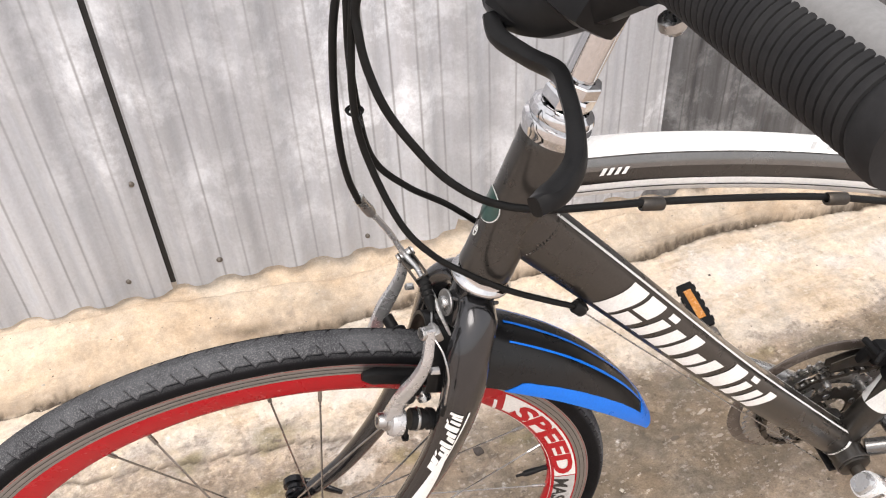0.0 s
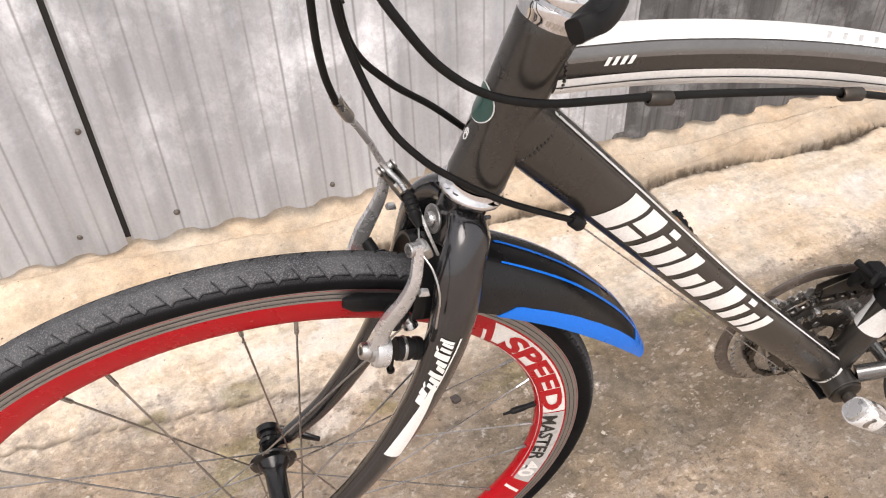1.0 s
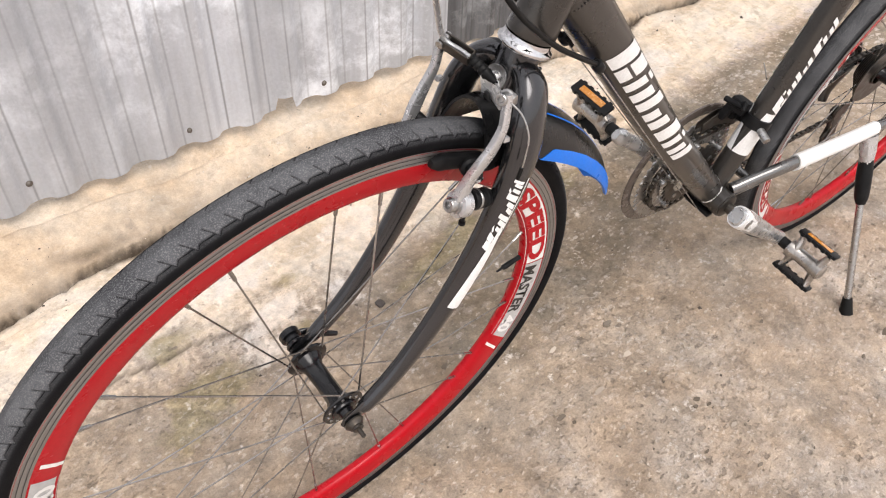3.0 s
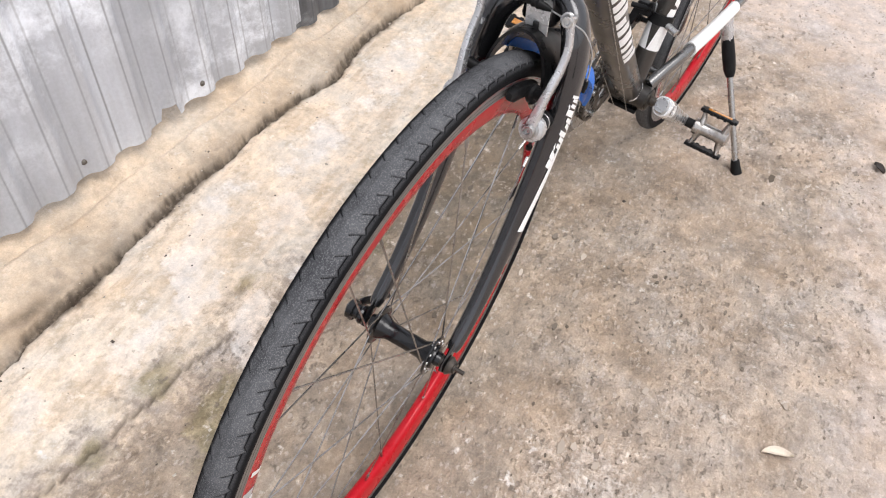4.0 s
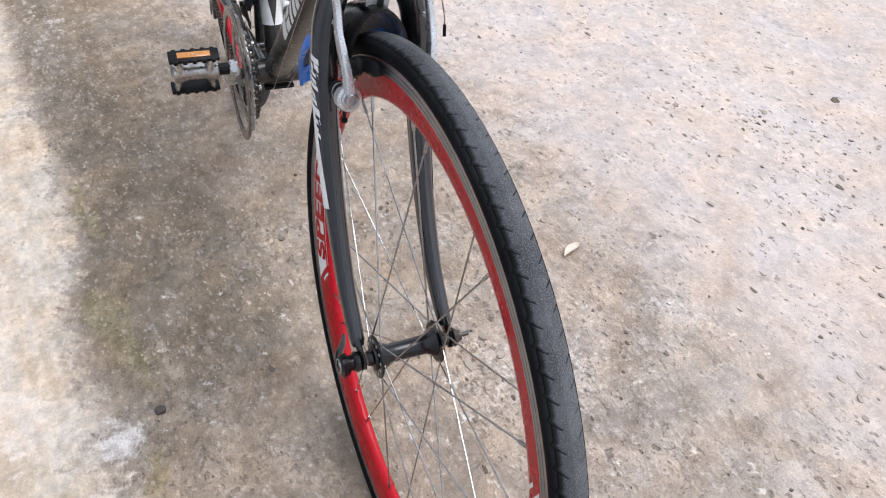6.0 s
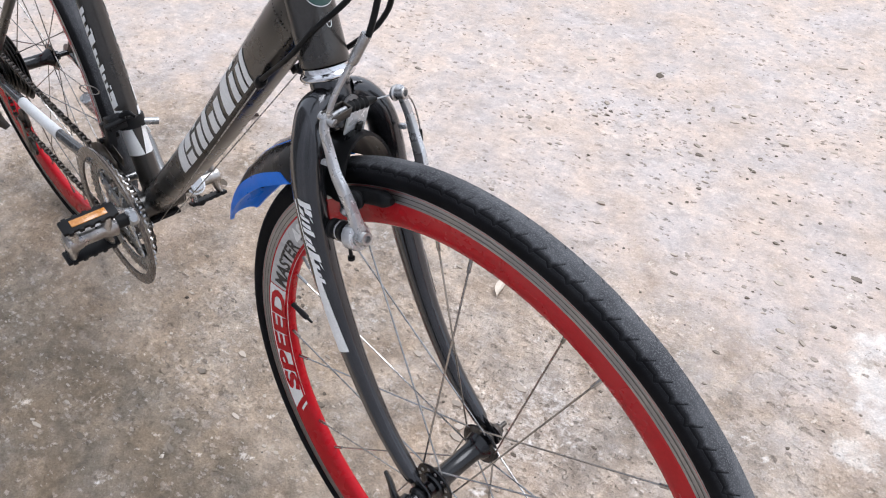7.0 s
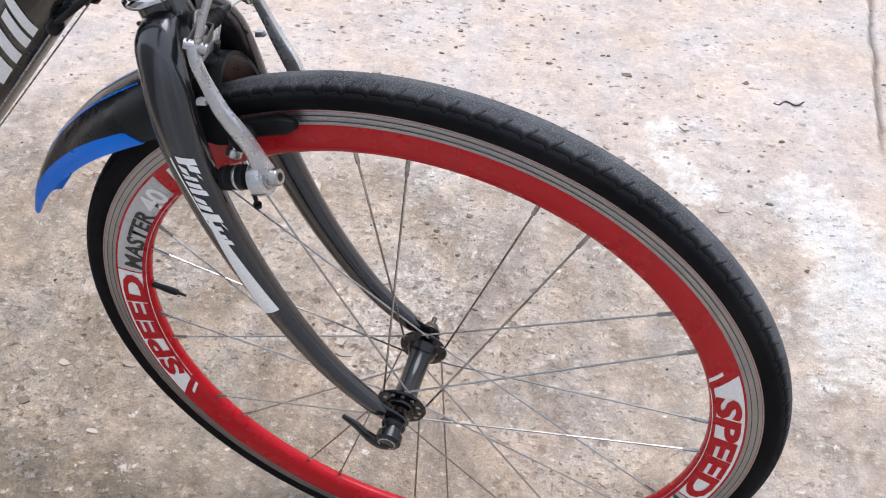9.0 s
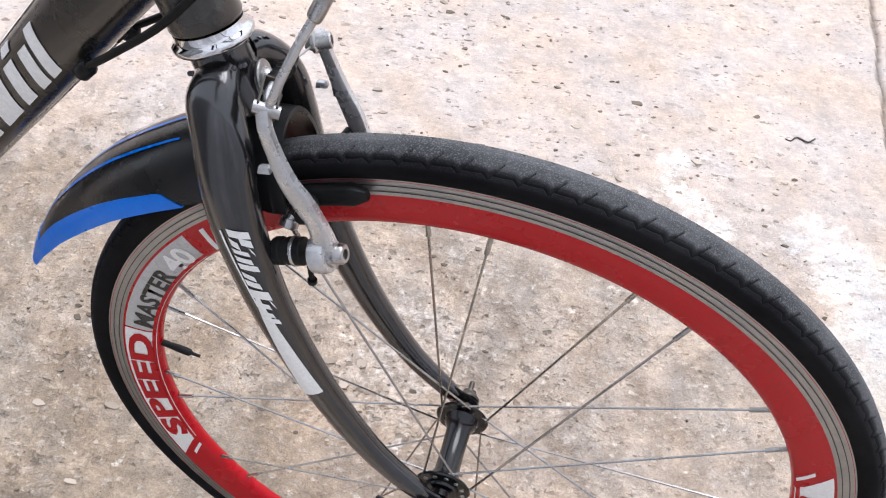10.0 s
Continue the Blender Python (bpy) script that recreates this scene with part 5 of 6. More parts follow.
wpart("brake_wire", rod(bmesh.new(), (0.1493, -0.013, 0.3645), (0.143, -0.0385, 0.3648), 0.0008, 6), M_STEEL)

# ---- handlebar, stem and controls ----
bm = lathe(bmesh.new(), head_at(0.178), AXIS, [(0.0105, -0.01), (0.0111, 0), (0.0111, 0.125), (0.0105, 0.135), (0, 0.137)], 24)
stem = wpart("stem", bm, M_CHROME, "chrome quill stem")
part("stem_arm", sweep(bmesh.new(), [(*head_at(0.305), 0.013, 0.014), (0.262, 0, 0.685, 0.014, 0.014), (0.226, 0, 0.69, 0.018, 0.017)], 14, 18), M_CHROME, stem)
BAR = [(0.226, -0.262, 0.703), (0.2235, -0.14, 0.693), (0.224, -0.03, 0.69), (0.224, 0.03, 0.69), (0.2235, 0.14, 0.693), (0.226, 0.262, 0.703)]
wpart("handlebar", sweep(bmesh.new(), [(*p, 0.0112, 0.0112) for p in BAR], 40, 16, (0, 0, 1)), M_BLACK, "black flat handlebar")


def grip(s):
    """A ribbed grip with a smooth grey pad on top."""
    bm = bmesh.new()
    prof = [(0.0115, 0.0), (0.0172, 0.0), (0.0176, 0.003)]
    for k in range(28):
        h = 0.006 + k * 0.0041
        prof += [(0.0150, h), (0.0162, h + 0.0004), (0.0164, h + 0.0018), (0.0161, h + 0.0034), (0.0150, h + 0.0038)]
    prof += [(0.0172, 0.124), (0.0174, 0.13), (0.0165, 0.133), (0, 0.134)]
    lathe(bm, (0.2235, 0.137 * s, 0.693), (0.02, s, 0.08), prof, 30)
    return wpart("grip", bm, M_GRIP, "black ribbed rubber handlebar grip")


for s in (-1, 1):
    g = grip(s)
    bm = sweep(bmesh.new(), [(0.229, 0.141 * s, 0.7035, 0.0105, 0.0085), (0.231, 0.2 * s, 0.709, 0.0125, 0.009), (0.232, 0.268 * s, 0.714, 0.0115, 0.0085)], 18, 16, (1, 0, -0.3), flat=2.6)
    part("pad", bm, M_GRIP_PAD, g, "smooth grey pad along the top of the grip")
    bm = lathe(bmesh.new(), (0.224, 0.108 * s, 0.692), (0.0, s, 0.03), [(0.0115, -0.014), (0.0165, -0.013), (0.0175, -0.008), (0.0175, 0.010), (0.0165, 0.0135), (0.0115, 0.014)], 22)
    sweep(bm, [(0.221, 0.122 * s, 0.680, 0.0125, 0.013), (0.211, 0.1 * s, 0.663, 0.0145, 0.015), (0.2, 0.072 * s, 0.644, 0.0155, 0.0165), (0.190, 0.046 * s, 0.634, 0.0135, 0.0135), (0.184, 0.031 * s, 0.630, 0.008, 0.008)], 24, 16, (0, 0, 1), flat=3.2)
    block(bm, (0.03, 0.052, 0.026), pose(0.206, 0.086 * s, 0.659, 0, 34, -12 * s), 0.006)
    block(bm, (0.018, 0.03, 0.014), pose(0.188, 0.056 * s, 0.636, 0, 30, -20 * s), 0.004)
    body = wpart("brake_lever_body", bm, M_BLACK, "black plastic shifter and brake lever housing")
    rows = [(0.178, 0.050, 0.628, 0.0055), (0.176, 0.065, 0.626, 0.0048), (0.184, 0.089, 0.627, 0.0042), (0.191, 0.109, 0.630, 0.0042), (0.188, 0.129, 0.631, 0.0040), (0.183, 0.151, 0.631, 0.0040), (0.175, 0.172, 0.630, 0.0046), (0.165, 0.184, 0.630, 0.0056), (0.157, 0.189, 0.629, 0.0060), (0.151, 0.192, 0.629, 0.0035)]
    bm = sweep(bmesh.new(), [(x, y * s, z, a, 0.0042) for x, y, z, a in rows], 48, 16, (1, 0, 0.3), flat=4.0)
    part("lever_blade", bm, M_BLACK, body, "long black brake lever blade")
    bm = lathe(bmesh.new(), (0.226, 0.137 * s, 0.668), (0.4, 0, -1), [(0, -0.002), (0.006, 0), (0.0065, 0.004), (0.0045, 0.007), (0, 0.0075)], 12)
    part("clamp_screw", bm, M_STEEL, body)

# ---- cables ----


def cable(name, rows, r, holder, label, count=60):
    return holder(name, sweep(bmesh.new(), [(*p, r, r) for p in rows], count, 10, (0, 1, 0.2)), M_RUBBER, label)


cable("brake_cable", [(0.107, 0.029, 0.449), (0.101, 0.026, 0.475), (0.098, 0.022, 0.51), (0.099, 0.02, 0.56), (0.106, 0.02, 0.612), (0.125, 0.025, 0.66), (0.16, 0.045, 0.68), (0.195, 0.07, 0.672)], 0.0026, wpart, "black cable housing to the front brake")
cable("gear_cable", [(0.2, 0.06, 0.668), (0.155, 0.03, 0.685), (0.122, 0.008, 0.65), (0.112, 0.002, 0.6), (0.108, -0.002, 0.55), (0.113, -0.006, 0.51), (0.130, -0.020, 0.462), (0.150, -0.026, 0.434), (0.172, -0.0275, 0.413), (0.204, -0.0275, 0.387), (0.236, -0.026, 0.366), (0.268, -0.0235, 0.346)], 0.0025, fpart, "black gear cable housing looping to the down tube")
cable("gear_cable", [(0.2, -0.06, 0.668), (0.15, -0.02, 0.69), (0.118, 0.002, 0.655), (0.110, 0.006, 0.6), (0.110, 0.006, 0.55), (0.117, 0.008, 0.50), (0.140, 0.014, 0.466), (0.172, 0.026, 0.432), (0.205, 0.030, 0.397), (0.24, 0.028, 0.368), (0.268, 0.0245, 0.346)], 0.0025, fpart, "black gear cable housing looping behind the head tube")
cable("rear_brake_cable", [(0.19, -0.045, 0.655), (0.16, -0.03, 0.672), (0.13, -0.01, 0.65), (0.116, 0.0, 0.617), (0.115, -0.005, 0.598), (0.118, -0.012, 0.578), (0.126, -0.020, 0.555), (0.141, -0.026, 0.530), (0.161, -0.030, 0.503), (0.189, -0.031, 0.480), (0.226, -0.031, 0.466), (0.268, -0.030, 0.460), (0.307, -0.028, 0.4545), (0.38, -0.026, 0.443), (0.46, -0.0255, 0.428), (0.56, -0.0255, 0.398), (0.7, -0.025, 0.344)], 0.0028, fpart, "thick black cable housing clipped below the top tube", 90)
bm = bmesh.new()
for y, r in ((0.003, 0.0052), (0.001, 0.0046)):
    lathe(bm, (0.1085, y, 0.543), (0.05, 0.0, 1), [(r, -0.001), (r + 0.001, 0), (r, 0.001), (r - 0.001, 0)], 16, True)
rod(bm, (0.11, -0.005, 0.543), (0.112, -0.014, 0.541), 0.0009, 6)
fpart("cable_tie", bm, M_BLACK, "small black tie round the cables")
for x, z in ((0.31, 0.4518), (0.464, 0.4272)):
    bm = lathe(bmesh.new(), (x - 0.009, -0.0272, z + 0.0015), (1, 0, -0.16), [(0.003, 0), (0.0046, 0), (0.0052, 0.001), (0.0052, 0.017), (0.0046, 0.018), (0.003, 0.018)], 16, True)
    fpart("cable_clip", bm, M_CASS, "dark metal cable clip")
for s in (-1, 1):
    bm = lathe(bmesh.new(), (0.264, 0.0235 * s, 0.349), (0.68, 0, -0.73), [(0, 0), (0.004, 0), (0.0055, 0.002), (0.0055, 0.011), (0.0035, 0.014), (0, 0.014)], 14)
    block(bm, (0.012, 0.008, 0.006), pose(0.272, 0.020 * s, 0.343, 0, 47, 0), 0.001)
    fpart("cable_stop", bm, M_BLACK, "black cable stop on the down tube")
    fpart("gear_wire", rod(bmesh.new(), (0.272, 0.0235 * s, 0.340), (0.628, 0.012 * s, -0.044), 0.0007, 6), M_STEEL, "thin bare gear wire")
bm = block(bmesh.new(), (0.012, 0.05, 0.006), pose(0.64, 0, -0.047), 0.002)
fpart("cable_guide", bm, M_BLACK)

# ---- cranks, chainrings and pedals ----
EYE_L, EYE_R = Vector((0.786, -0.082, -0.123)), Vector((0.515, 0.09, 0.070))
bm = rod(bmesh.new(), BB + Vector((0, -0.055, 0)), BB + Vector((0, 0.074, 0)), 0.0085, 16)
lathe(bm, BB, (0, -1, 0), [(0, 0.0345), (0.0185, 0.0345), (0.0185, 0.037), (0.012, 0.039), (0, 0.039)], 24)
fpart("bottom_bracket", bm, M_CASS, "dark greasy bottom bracket axle")
for s, eye in ((-1, EYE_L), (1, EYE_R)):
    b0 = BB + Vector((0, -0.062 if s < 0 else 0.076, 0))
    d = eye - b0
    rows = [(*(b0 - d.normalized() * 0.016), 0.010, 0.011), (*b0, 0.0125, 0.0165), (*(b0 + d * 0.16), 0.0145, 0.0165), (*(b0 + d * 0.5), 0.0110, 0.0138), (*(b0 + d * 0.85), 0.0082, 0.0112), (*(b0 + d * 1.0), 0.0085, 0.0118), (*(b0 + d.normalized() * (d.length + 0.012)), 0.005, 0.007)]
    crank = fpart("crank_arm", sweep(bmesh.new(), rows, 34, 18, (0, 1, 0), flat=3.0), M_CRANK, "silver crank arm")
    u = d.normalized()
    part("collar", sweep(bmesh.new(), [(*(b0 - u * 0.008), 0.0130, 0.0150), (*(b0 - u * 0.005), 0.0148, 0.0166), (*(b0 + u * 0.026), 0.0152, 0.0170), (*(b0 + u * 0.028), 0.0140, 0.0160)], 20, 24, (0, 1, 0), flat=2.4), M_COLLAR, crank, "bright thick root of the crank")
    bm = lathe(bmesh.new(), b0 + u * 0.006 + Vector((0, 0.0144 * s, 0)), (0, s, 0), [(0.0085, -0.002), (0.0085, 0.0006), (0.007, 0.001), (0, 0.0008)], 20)
    part("dust_cap", bm, M_STEEL, crank)
    # pedal
    p0 = eye + Vector((0, 0.012 * s, 0))
    turn = Matrix.Translation(p0) @ Matrix.Diagonal((1, 0.86, 1, 1)) @ Matrix.Rotation(radians(-72 if s < 0 else -112), 4, "Y")
    bm = bmesh.new()
    lathe(bm, (0, 0.010 * s, 0), (0, s, 0), [(0.007, 0), (0.0145, 0.003), (0.0145, 0.012), (0.0115, 0.024), (0.0115, 0.05), (0.0140, 0.064), (0.0142, 0.074), (0.009, 0.078), (0, 0.078)], 22)
    for y in (0.020, 0.080):
        sweep(bm, [(-0.033, y * s, 0, 0.0045, 0.0095), (-0.02, (y + (0.004 if y < 0.05 else -0.004)) * s, 0, 0.0065, 0.0085), (0, (y + (0.006 if y < 0.05 else -0.006)) * s, 0, 0.009, 0.0125), (0.02, (y + (0.004 if y < 0.05 else -0.004)) * s, 0, 0.0065, 0.0085), (0.033, y * s, 0, 0.0045, 0.0095)], 24, 12)
    bm.transform(turn)
    pedal = fpart("pedal", bm, M_PEDAL, "silver and black cage pedal, worn")
    bm = rod(bmesh.new(), (0, -0.016 * s, 0), (0, 0.016 * s, 0), 0.0088, 16)
    bm.transform(turn)
    part("spindle", bm, M_BLACK, pedal, "black spindle end")
    for k in (-1, 1):
        bm = block(bmesh.new(), (0.006, 0.080, 0.020), pose(0.0345 * k, 0.05 * s, 0), 0.002)
        for j in range(5):
            for z in (-1, 1):
                block(bm, (0.0066, 0.007, 0.0032), pose(0.034 * k, (0.02 + 0.015 * j) * s, 0.0102 * z), 0.001)
        bm.transform(turn)
        part("cage", bm, M_BLACK, pedal, "toothed black cage plate")
        part("reflector", block(bmesh.new(), (0.003, 0.052, 0.0095), turn @ pose(0.0372 * k, 0.05 * s, 0), 0.0008), M_AMBER, pedal, "amber reflector")


def gear(radius, teeth, y, inner, thick=0.0022):
    """A toothed ring with a row of cut-outs left open between arms."""
    bm = bmesh.new()
    n = teeth * 4
    f0, f1, b0, b1 = [], [], [], []
    for k in range(n):
        a = 2 * math.pi * k / n
        r = radius + (0.0024 if k % 4 in (1, 2) else -0.0024)
        c, s_ = math.cos(a), math.sin(a)
        f0.append(bm.verts.new((BB.x + c * r, y, BB.z + s_ * r)))
        f1.append(bm.verts.new((BB.x + c * inner, y, BB.z + s_ * inner)))
        b0.append(bm.verts.new((BB.x + c * r, y + thick, BB.z + s_ * r)))
        b1.append(bm.verts.new((BB.x + c * inner, y + thick, BB.z + s_ * inner)))
    for k in range(n):
        j = (k + 1) % n
        bm.faces.new((f0[k], f0[j], f1[j], f1[k]))
        bm.faces.new((b0[k], b1[k], b1[j], b0[j]))
        bm.faces.new((f0[k], b0[k], b0[j], f0[j]))
        bm.faces.new((f1[k], f1[j], b1[j], b1[k]))
    return bm


chainset = fpart("chainring", gear(0.093, 46, 0.055, 0.072), M_STEEL, "large grey toothed chainring")
part("middle_ring", gear(0.071, 36, 0.047, 0.053), M_STEEL, chainset, "middle toothed chainring")
part("small_ring", gear(0.052, 26, 0.039, 0.032), M_CASS, chainset, "small toothed chainring")
bm = bmesh.new()
for k in range(5):
    a = 2 * math.pi * k / 5 + 0.5
    d = Vector((math.cos(a), 0, math.sin(a)))
    o = BB + Vector((0, 0.052, 0))
    sweep(bm, [(*(o + d * 0.012), 0.004, 0.012), (*(o + d * 0.045), 0.003, 0.008), (*(o + d * 0.074), 0.0025, 0.007)], 8, 12)
    for rr in (0.04, 0.06):
        lathe(bm, o + d * rr, (0, -1, 0), [(0, 0.014), (0.0045, 0.014), (0.005, 0.012), (0.005, -0.004)], 12)
part("spider", bm, M_STEEL, chainset, "grey five-armed spider with bolts")
bm = lathe(bmesh.new(), BB + Vector((0, 0.065, 0)), (0, 1, 0), [(0.094, 0), (0.108, -0.0008), (0.110, 0.0005), (0.110, 0.003), (0.108, 0.004), (0.094, 0.003)], 64, True)
part("chain_guard", bm, M_GUARDRING, chainset, "smoky plastic chain guard ring")


def chain_path():
    """Chain round the middle ring and the rear sprocket."""
    pts = []
    rf, rr, y = 0.073, 0.036, 0.048
    for k in range(40):
        a = math.pi * 0.55 + (math.pi * 0.92) * k / 39
        pts.append((BB.x + math.cos(a) * rf, y, BB.z + math.sin(a) * rf))
    low = [(BB.x + (HUB_R.x - BB.x) * f, y, -0.092 - 0.02 * f) for f in np.linspace(0.05, 0.93, 22)]
    back = [(HUB_R.x + 0.03, y, -0.105), (HUB_R.x + 0.035, y, -0.06)]
    for k in range(12):
        a = -0.6 + 2.2 * k / 11
        back.append((HUB_R.x + math.cos(a) * rr, y, math.sin(a) * rr))
    high = [(HUB_R.x + (BB.x - HUB_R.x) * f, y, 0.036 + 0.012 * f) for f in np.linspace(0.05, 0.98, 26)]
    return pts + low + back + high


def chain_mesh():
    path = np.array(chain_path() + [chain_path()[0]])
    seg = np.r_[0, np.cumsum(np.linalg.norm(np.diff(path, axis=0), axis=1))]
    n = int(seg[-1] / 0.0127)
    bm = bmesh.new()
    at = [Vector([np.interp(k * 0.0127, seg, path[:, i]) for i in range(3)]) for k in range(n)]
    for k in range(n):
        a, b = at[k], at[(k + 1) % n]
        w = 0.0028 if k % 2 else 0.0038
        for q in (-1, 1):
            o = Vector((0, q * w, 0))
            sweep(bm, [(*(a + o), 0.0006, 0.0042), (*((a + b) / 2 + o), 0.0006, 0.003), (*(b + o), 0.0006, 0.0042)], 3, 6)
        rod(bm, a - Vector((0, 0.0028, 0)), a + Vector((0, 0.0028, 0)), 0.0036, 8)
    return bm


rpart("chain", chain_mesh(), M_CASS, "oily dark bicycle chain")
cassette = rpart("cassette", lathe(bmesh.new(), HUB_R + Vector((0, 0.02, 0)), (0, 1, 0), [(0.019, 0), (0.021, 0.001), (0.021, 0.034), (0.019, 0.035)], 24, True), M_CASS, "dark stacked rear sprockets")
for k in range(7):
    bm = bmesh.new()
    lathe(bm, HUB_R + Vector((0, 0.024 + 0.0044 * k, 0)), (0, 1, 0), [(0.02, 0), (0.056 - 0.0048 * k, 0), (0.057 - 0.0048 * k, 0.001), (0.056 - 0.0048 * k, 0.002), (0.02, 0.002)], 40)
    part("sprocket", bend(bm), M_CASS, cassette)
# rear axle ends
bm = rod(bmesh.new(), HUB_R + Vector((0, -0.092, 0)), HUB_R + Vector((0, 0.085, 0)), 0.0045, 12)
lathe(bm, HUB_R, (0, -1, 0), [(0, 0.07), (0.012, 0.07), (0.012, 0.076), (0.009, 0.08), (0.009, 0.096), (0, 0.097)], 18)
lathe(bm, HUB_R, (0, 1, 0), [(0, 0.07), (0.011, 0.07), (0.011, 0.078), (0.008, 0.08), (0, 0.08)], 18)
rpart("rear_axle", bm, M_HUB, "black rear axle ends")
# rear derailleur
bm = bmesh.new()
sweep(bm, [(1.085, 0.078, -0.02, 0.008, 0.011), (1.083, 0.086, -0.045, 0.010, 0.015), (1.07, 0.088, -0.075, 0.010, 0.014), (1.06, 0.078, -0.095, 0.006, 0.010)], 18, 14, flat=2.8)
for q in (-1, 1):
    sweep(bm, [(1.062, 0.045 + 0.005 * q + 0.004, -0.088, 0.0012, 0.012), (1.075, 0.045 + 0.005 * q, -0.13, 0.0012, 0.010), (1.08, 0.045 + 0.005 * q, -0.165, 0.0012, 0.011)], 10, 10)
for z in (-0.095, -0.16):
    lathe(bm, (1.07 if z > -0.1 else 1.08, 0.041, z), (0, 1, 0), [(0, 0), (0.018, 0), (0.0185, 0.002), (0.018, 0.005), (0, 0.005)], 18)
rpart("rear_derailleur", bm, M_CASS, "dark rear derailleur below the axle")
bm = sweep(bmesh.new(), [(1.10, 0.095, 0.0, 0.004, 0.006), (1.11, 0.108, -0.03, 0.004, 0.006), (1.10, 0.112, -0.07, 0.004, 0.006), (1.07, 0.108, -0.1, 0.004, 0.005)], 18, 10)
rpart("derailleur_guard", bm, M_STEEL, "bent steel derailleur guard")
# front derailleur and clamp
bm = lathe(bmesh.new(), (0.6845, 0, 0.1), (0.252, 0, 0.968), [(0.0165, -0.008), (0.0205, -0.008), (0.0205, 0.008), (0.0165, 0.008)], 24, True)
block(bm, (0.022, 0.026, 0.02), pose(0.672, 0.026, 0.112, 0, 14, 0), 0.004)
block(bm, (0.014, 0.012, 0.034), pose(0.668, 0.038, 0.098, 10, 14, 0), 0.003)
block(bm, (0.014, 0.010, 0.030), pose(0.684, 0.036, 0.094, -8, 14, 0), 0.003)
rod(bm, (0.662, 0.016, 0.118), (0.662, 0.046, 0.114), 0.0042, 12)
rod(bm, (0.69, 0.02, 0.082), (0.69, 0.048, 0.08), 0.0042, 12)
sweep(bm, [(0.665, 0.02, 0.122, 0.003, 0.004), (0.655, 0.012, 0.13, 0.003, 0.004), (0.645, 0.006, 0.126, 0.002, 0.003)], 10, 10)
fd = fpart("front_derailleur", bm, M_BLACK, "black front derailleur clamped to the seat tube")
bm = sweep(bmesh.new(), [(0.632, 0.043, 0.072, 0.0015, 0.009), (0.67, 0.043, 0.078, 0.0015, 0.013), (0.712, 0.043, 0.062, 0.0015, 0.010)], 12, 10)
sweep(bm, [(0.632, 0.0525, 0.070, 0.0012, 0.008), (0.67, 0.0525, 0.076, 0.0012, 0.012), (0.712, 0.0525, 0.06, 0.0012, 0.009)], 12, 10)
part("cage", bm, M_CASS, fd)
bm = rod(bmesh.new(), (0.675, -0.012, 0.098), (0.668, -0.034, 0.094), 0.0055, 14)
part("clamp_bolt", bm, M_STEEL, fd)

bm = lathe(bmesh.new(), (0.714, 0.035, 0.148), (0.6, -0.6, 0.5), [(0.0125, -0.0008), (0.0137, 0), (0.0125, 0.0008), (0.0113, 0)], 28, True)
part("wire_loop", bm, M_STEEL, fd, "loose loop of bare gear wire")

# ---- kickstand ----
FOOT = Vector((0.958, -0.204, -0.306))
MOUNT = Vector((1.0, -0.060, -0.045))
bm = sweep(bmesh.new(), [(*(MOUNT + Vector((0.0, 0.012, 0.026))), 0.012, 0.015), (*MOUNT, 0.012, 0.016), (*(MOUNT + (FOOT - MOUNT) * 0.05), 0.011, 0.012), (*(MOUNT + (FOOT - MOUNT) * 0.10), 0.010, 0.010)], 16, 14, flat=2.6)
stand = fpart("kickstand", bm, M_ALU, "metal kickstand with black rubber sleeve and foot")
part("sleeve", sweep(bmesh.new(), [(*(MOUNT + (FOOT - MOUNT) * 0.05), 0.0115, 0.0115), (*(MOUNT + (FOOT - MOUNT) * 0.14), 0.0128, 0.0128), (*(MOUNT + (FOOT - MOUNT) * 0.26), 0.0118, 0.0118), (*(MOUNT + (FOOT - MOUNT) * 0.31), 0.008, 0.008)], 14, 16), M_BLACK, stand, "black plastic sleeve")
part("leg", rod(bmesh.new(), MOUNT + (FOOT - MOUNT) * 0.28, FOOT - (FOOT - MOUNT) * 0.03, 0.0062, 14), M_STEEL, stand, "steel leg")
part("foot", sweep(bmesh.new(), [(*(FOOT - (FOOT - MOUNT) * 0.1), 0.0085, 0.0085), (*(FOOT - (FOOT - MOUNT) * 0.04), 0.0105, 0.0105), (*FOOT, 0.0125, 0.0125)], 10, 16), M_RUBBER, stand, "black rubber foot")

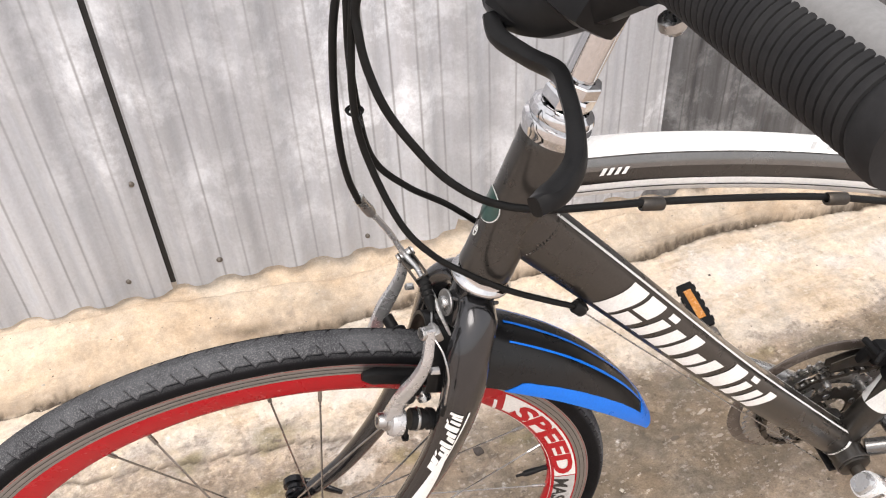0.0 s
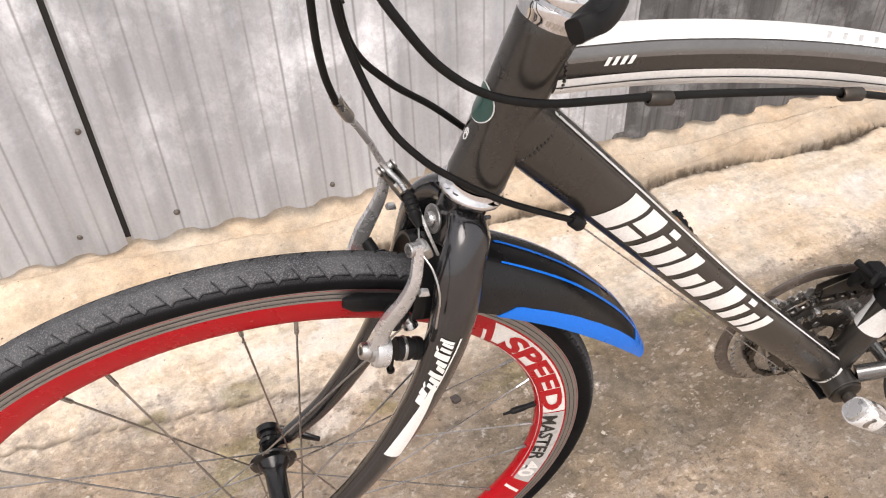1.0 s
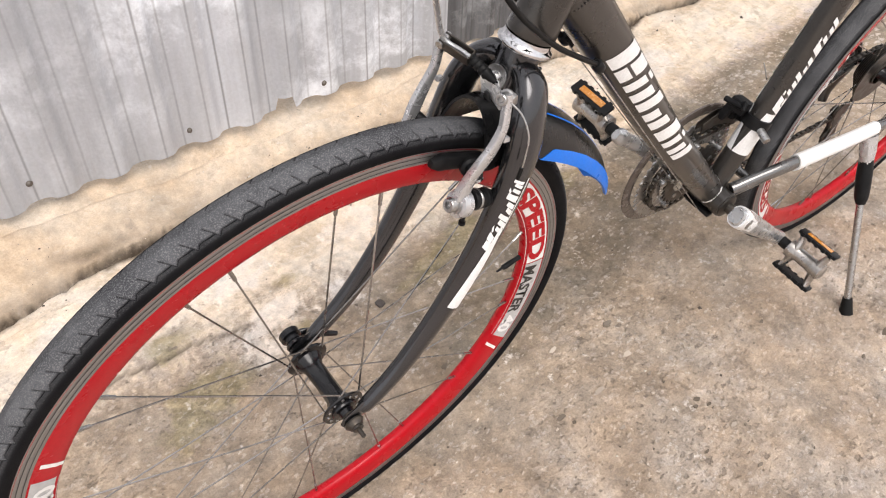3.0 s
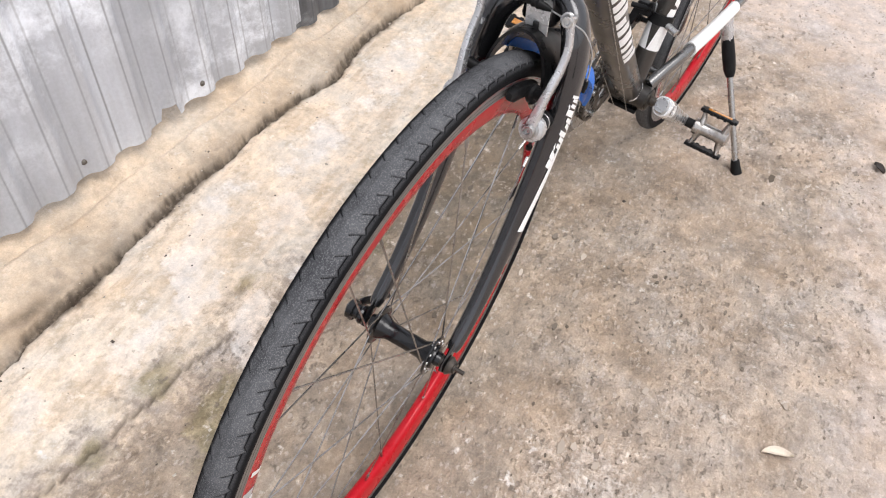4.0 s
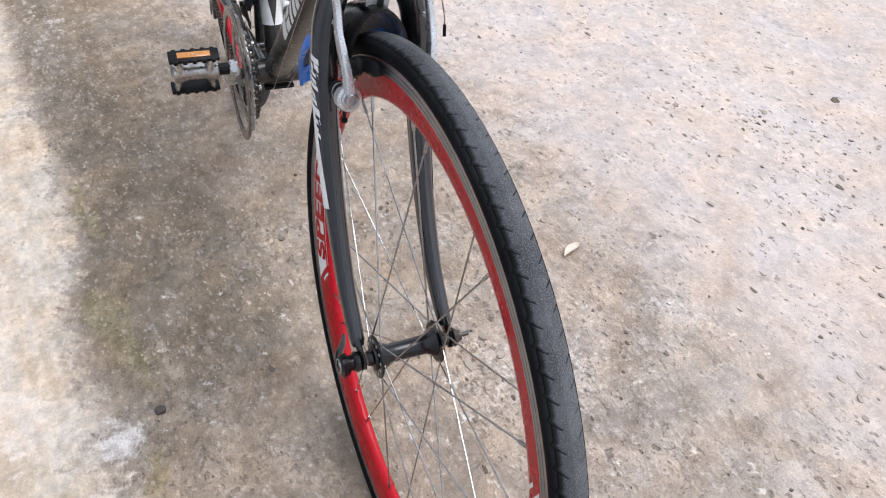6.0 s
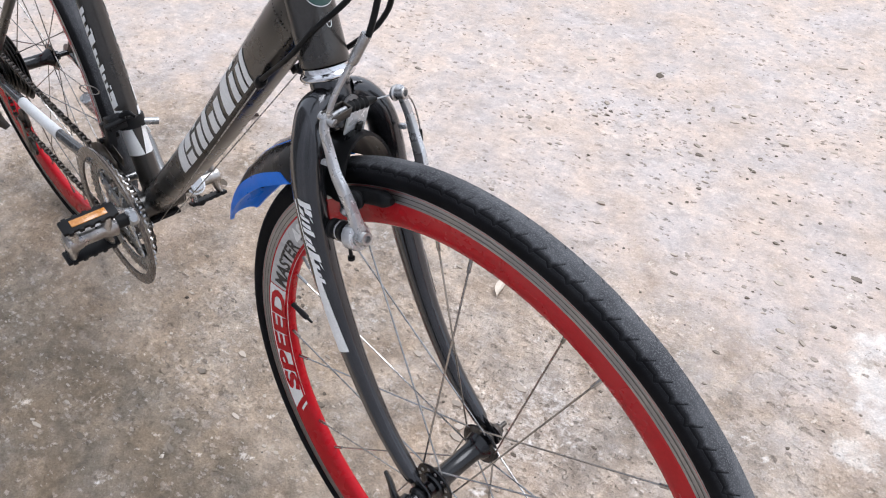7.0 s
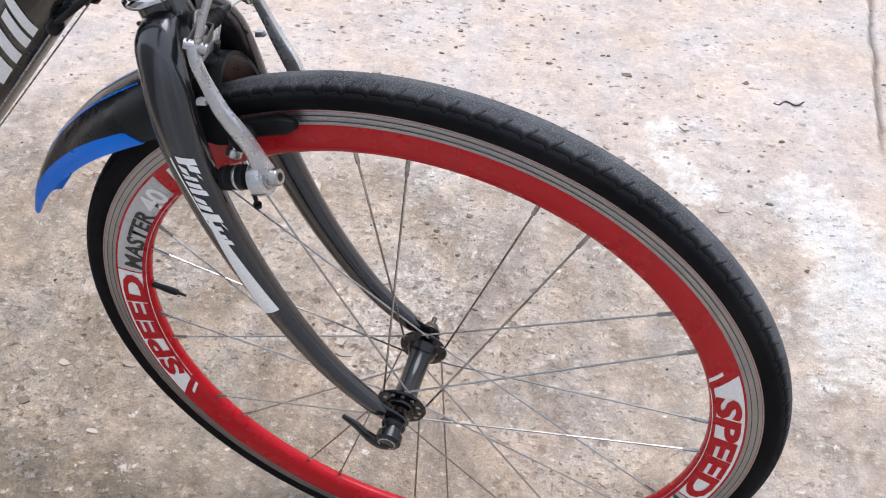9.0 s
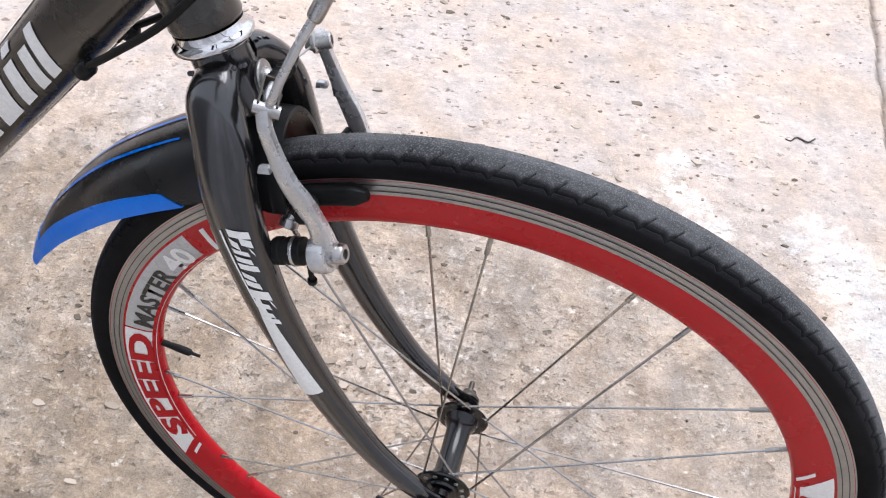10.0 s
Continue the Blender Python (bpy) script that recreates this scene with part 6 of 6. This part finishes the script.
# ---- litter on the ground ----


def leaf(name, x, y, length, width, turn, material, label, category="leaf", curl=0.006):
    bm = bmesh.new()
    n = 10
    rows = []
    for i in range(n + 1):
        f = i / n
        w = width * math.sin(math.pi * min(1, f * 0.96 + 0.03)) ** 0.8
        r = []
        for j in range(5):
            q = j / 4 - 0.5
            r.append((length * (f - 0.5), w * q + 0.1 * width * math.sin(f * 5), curl * (4 * q * q) + curl * 0.6 * math.sin(3 * f)))
        rows.append(r)
    g = [[bm.verts.new(v) for v in r] for r in rows]
    g2 = [[bm.verts.new((v[0], v[1], v[2] + 0.0008)) for v in r] for r in rows]
    for i in range(n):
        for j in range(4):
            bm.faces.new((g[i][j], g[i + 1][j], g[i + 1][j + 1], g[i][j + 1]))
            bm.faces.new((g2[i][j], g2[i][j + 1], g2[i + 1][j + 1], g2[i + 1][j]))
    bmesh.ops.remove_doubles(bm, verts=bm.verts[:], dist=1e-5)
    ob = new(name, link_mesh(name, bm, material))
    ob.matrix_basis = Matrix.Translation((x, y, ground_z(x, y) + 0.001)) @ Matrix.Rotation(radians(turn), 4, "Z")
    return tagged(ob, label, category)


leaf("dry_leaf", 0.266, -0.365, 0.046, 0.016, -75, M_LEAF, "pale dry leaf fragment lying on the concrete")
leaf("dark_leaf", 1.054, -0.484, 0.034, 0.016, 40, M_DARKBIT, "dark curled leaf lying on the concrete")
bm = sweep(bmesh.new(), [(-0.03, 0, 0.002, 0.0015, 0.0015), (-0.012, 0.010, 0.003, 0.0017, 0.0017), (0.004, -0.002, 0.002, 0.0016, 0.0016), (0.02, 0.008, 0.003, 0.0015, 0.0015), (0.028, 0.002, 0.002, 0.001, 0.001)], 24, 8)
twig = tagged(new("twig", link_mesh("twig", bm, M_DARKBIT)), "thin dark curved twig lying on the concrete", "twig")
twig.matrix_basis = Matrix.Translation((-0.558, -0.722, ground_z(-0.558, -0.722))) @ Matrix.Rotation(radians(10), 4, "Z")


def pebble(seed, size, material):
    bm = bmesh.new()
    bmesh.ops.create_icosphere(bm, subdivisions=2, radius=size)
    for v in bm.verts:
        v.co *= 1 + 0.35 * noise.noise(v.co / size * 1.3 + Vector((seed, 0, 0)))
        v.co.z *= 0.6
    return link_mesh("stone", bm, material)


ob = tagged(new("stone", pebble(3, 0.009, M_DARKBIT)), "small dark stone on the stained concrete", "stone")
ob.location = (0.328, 0.389, ground_z(0.328, 0.389) + 0.003)

# crumbs and grit scattered over the yard
rng = random.Random(7)
bm = bmesh.new()
for k in range(1500):
    if k < 1050:
        x, y = rng.uniform(-1.2, 2.2), rng.uniform(-2.2, 0.7)
    else:
        x = rng.uniform(-0.7, 2.0)
        y = crack_y(x) + rng.gauss(0.03, 0.07)
        if y > 0.93 - 0.105 * x:
            continue
    size = 0.0011 * math.exp(rng.gauss(0, 0.55))
    a, h = rng.uniform(0, 6.28), ground_z(x, y)
    vs = [bm.verts.new((x + math.cos(a + i * 1.57) * size * rng.uniform(0.7, 1.8), y + math.sin(a + i * 1.57) * size * rng.uniform(0.7, 1.5), h + 0.0002)) for i in range(4)]
    top = bm.verts.new((x, y, h + size * 1.1))
    for i in range(4):
        bm.faces.new((vs[i], vs[(i + 1) % 4], top))
m_grit, gn, gl, gb = shader("mixed_grit")
geo = gn.new("ShaderNodeNewGeometry")
gl.new(ramp(gn, gl, geo.outputs["Random Per Island"], 0.25, 0.8, (0.07, 0.055, 0.045), (0.5, 0.45, 0.38)), gb.inputs["Base Color"])
gb.inputs["Roughness"].default_value = 0.9
tagged(new("grit", link_mesh("grit", bm, m_grit, False)), "crumbs of grit and soil scattered on concrete", "grit", kind="stuff")

# flakes of cement that have scaled off and lie about
rng = random.Random(19)
bm = bmesh.new()
for k in range(1050):
    if k < 500:
        x, y = rng.uniform(-0.8, 1.6), rng.uniform(-1.6, 0.4)
    elif k < 640:
        x, y = rng.gauss(0.10, 0.11), rng.gauss(-0.12, 0.11)
    else:
        cx, cy = rng.choice(((0.066, -0.987), (0.31, -1.007), (-0.2, -0.7), (0.1, -0.95), (-0.35, -0.5), (0.4, -0.8), (0.65, 0.2), (0.5, -0.1), (-0.05, -1.3)))
        x, y = rng.gauss(cx, 0.13), rng.gauss(cy, 0.11)
    size = (0.0012 if k < 640 else 0.0019) * math.exp(rng.gauss(0, 0.5))
    if k < 7:
        x, y = ((0.188, -0.117), (0.160, -0.084), (0.151, -0.067), (0.30, -0.16), (0.12, -0.20), (0.14, -0.12), (0.93, -0.28))[k]
        size = 0.0055
    a, h, n = rng.uniform(0, 6.28), ground_z(x, y), 6
    long = rng.uniform(1.2, 2.4)
    tip = (rng.uniform(-0.25, 0.25), rng.uniform(-0.25, 0.25))
    ring = []
    for i in range(n):
        w = a + 2 * math.pi * i / n
        r = size * rng.uniform(0.6, 1.5)
        dx, dy = math.cos(w) * r * long, math.sin(w) * r
        ring.append((x + dx, y + dy, h + 0.0006 + 0.2 * size + dx * tip[0] + dy * tip[1]))
    top = [bm.verts.new((q[0], q[1], q[2] + 0.0005)) for q in ring]
    low = [bm.verts.new((q[0], q[1], h - 0.001)) for q in ring]
    bm.faces.new(top)
    for i in range(n):
        bm.faces.new((low[i], low[(i + 1) % n], top[(i + 1) % n], top[i]))
m_flake, gn, gl, gb = shader("cement_flake")
geo = gn.new("ShaderNodeNewGeometry")
gl.new(ramp(gn, gl, geo.outputs["Random Per Island"], 0.1, 0.75, (0.12, 0.095, 0.07), (0.46, 0.39, 0.32)), gb.inputs["Base Color"])
gb.inputs["Roughness"].default_value = 0.9
tagged(new("cement_flakes", link_mesh("cement_flakes", bm, m_flake, False)), "small scaled-off flakes of cement lying on the yard", "debris", kind="stuff")
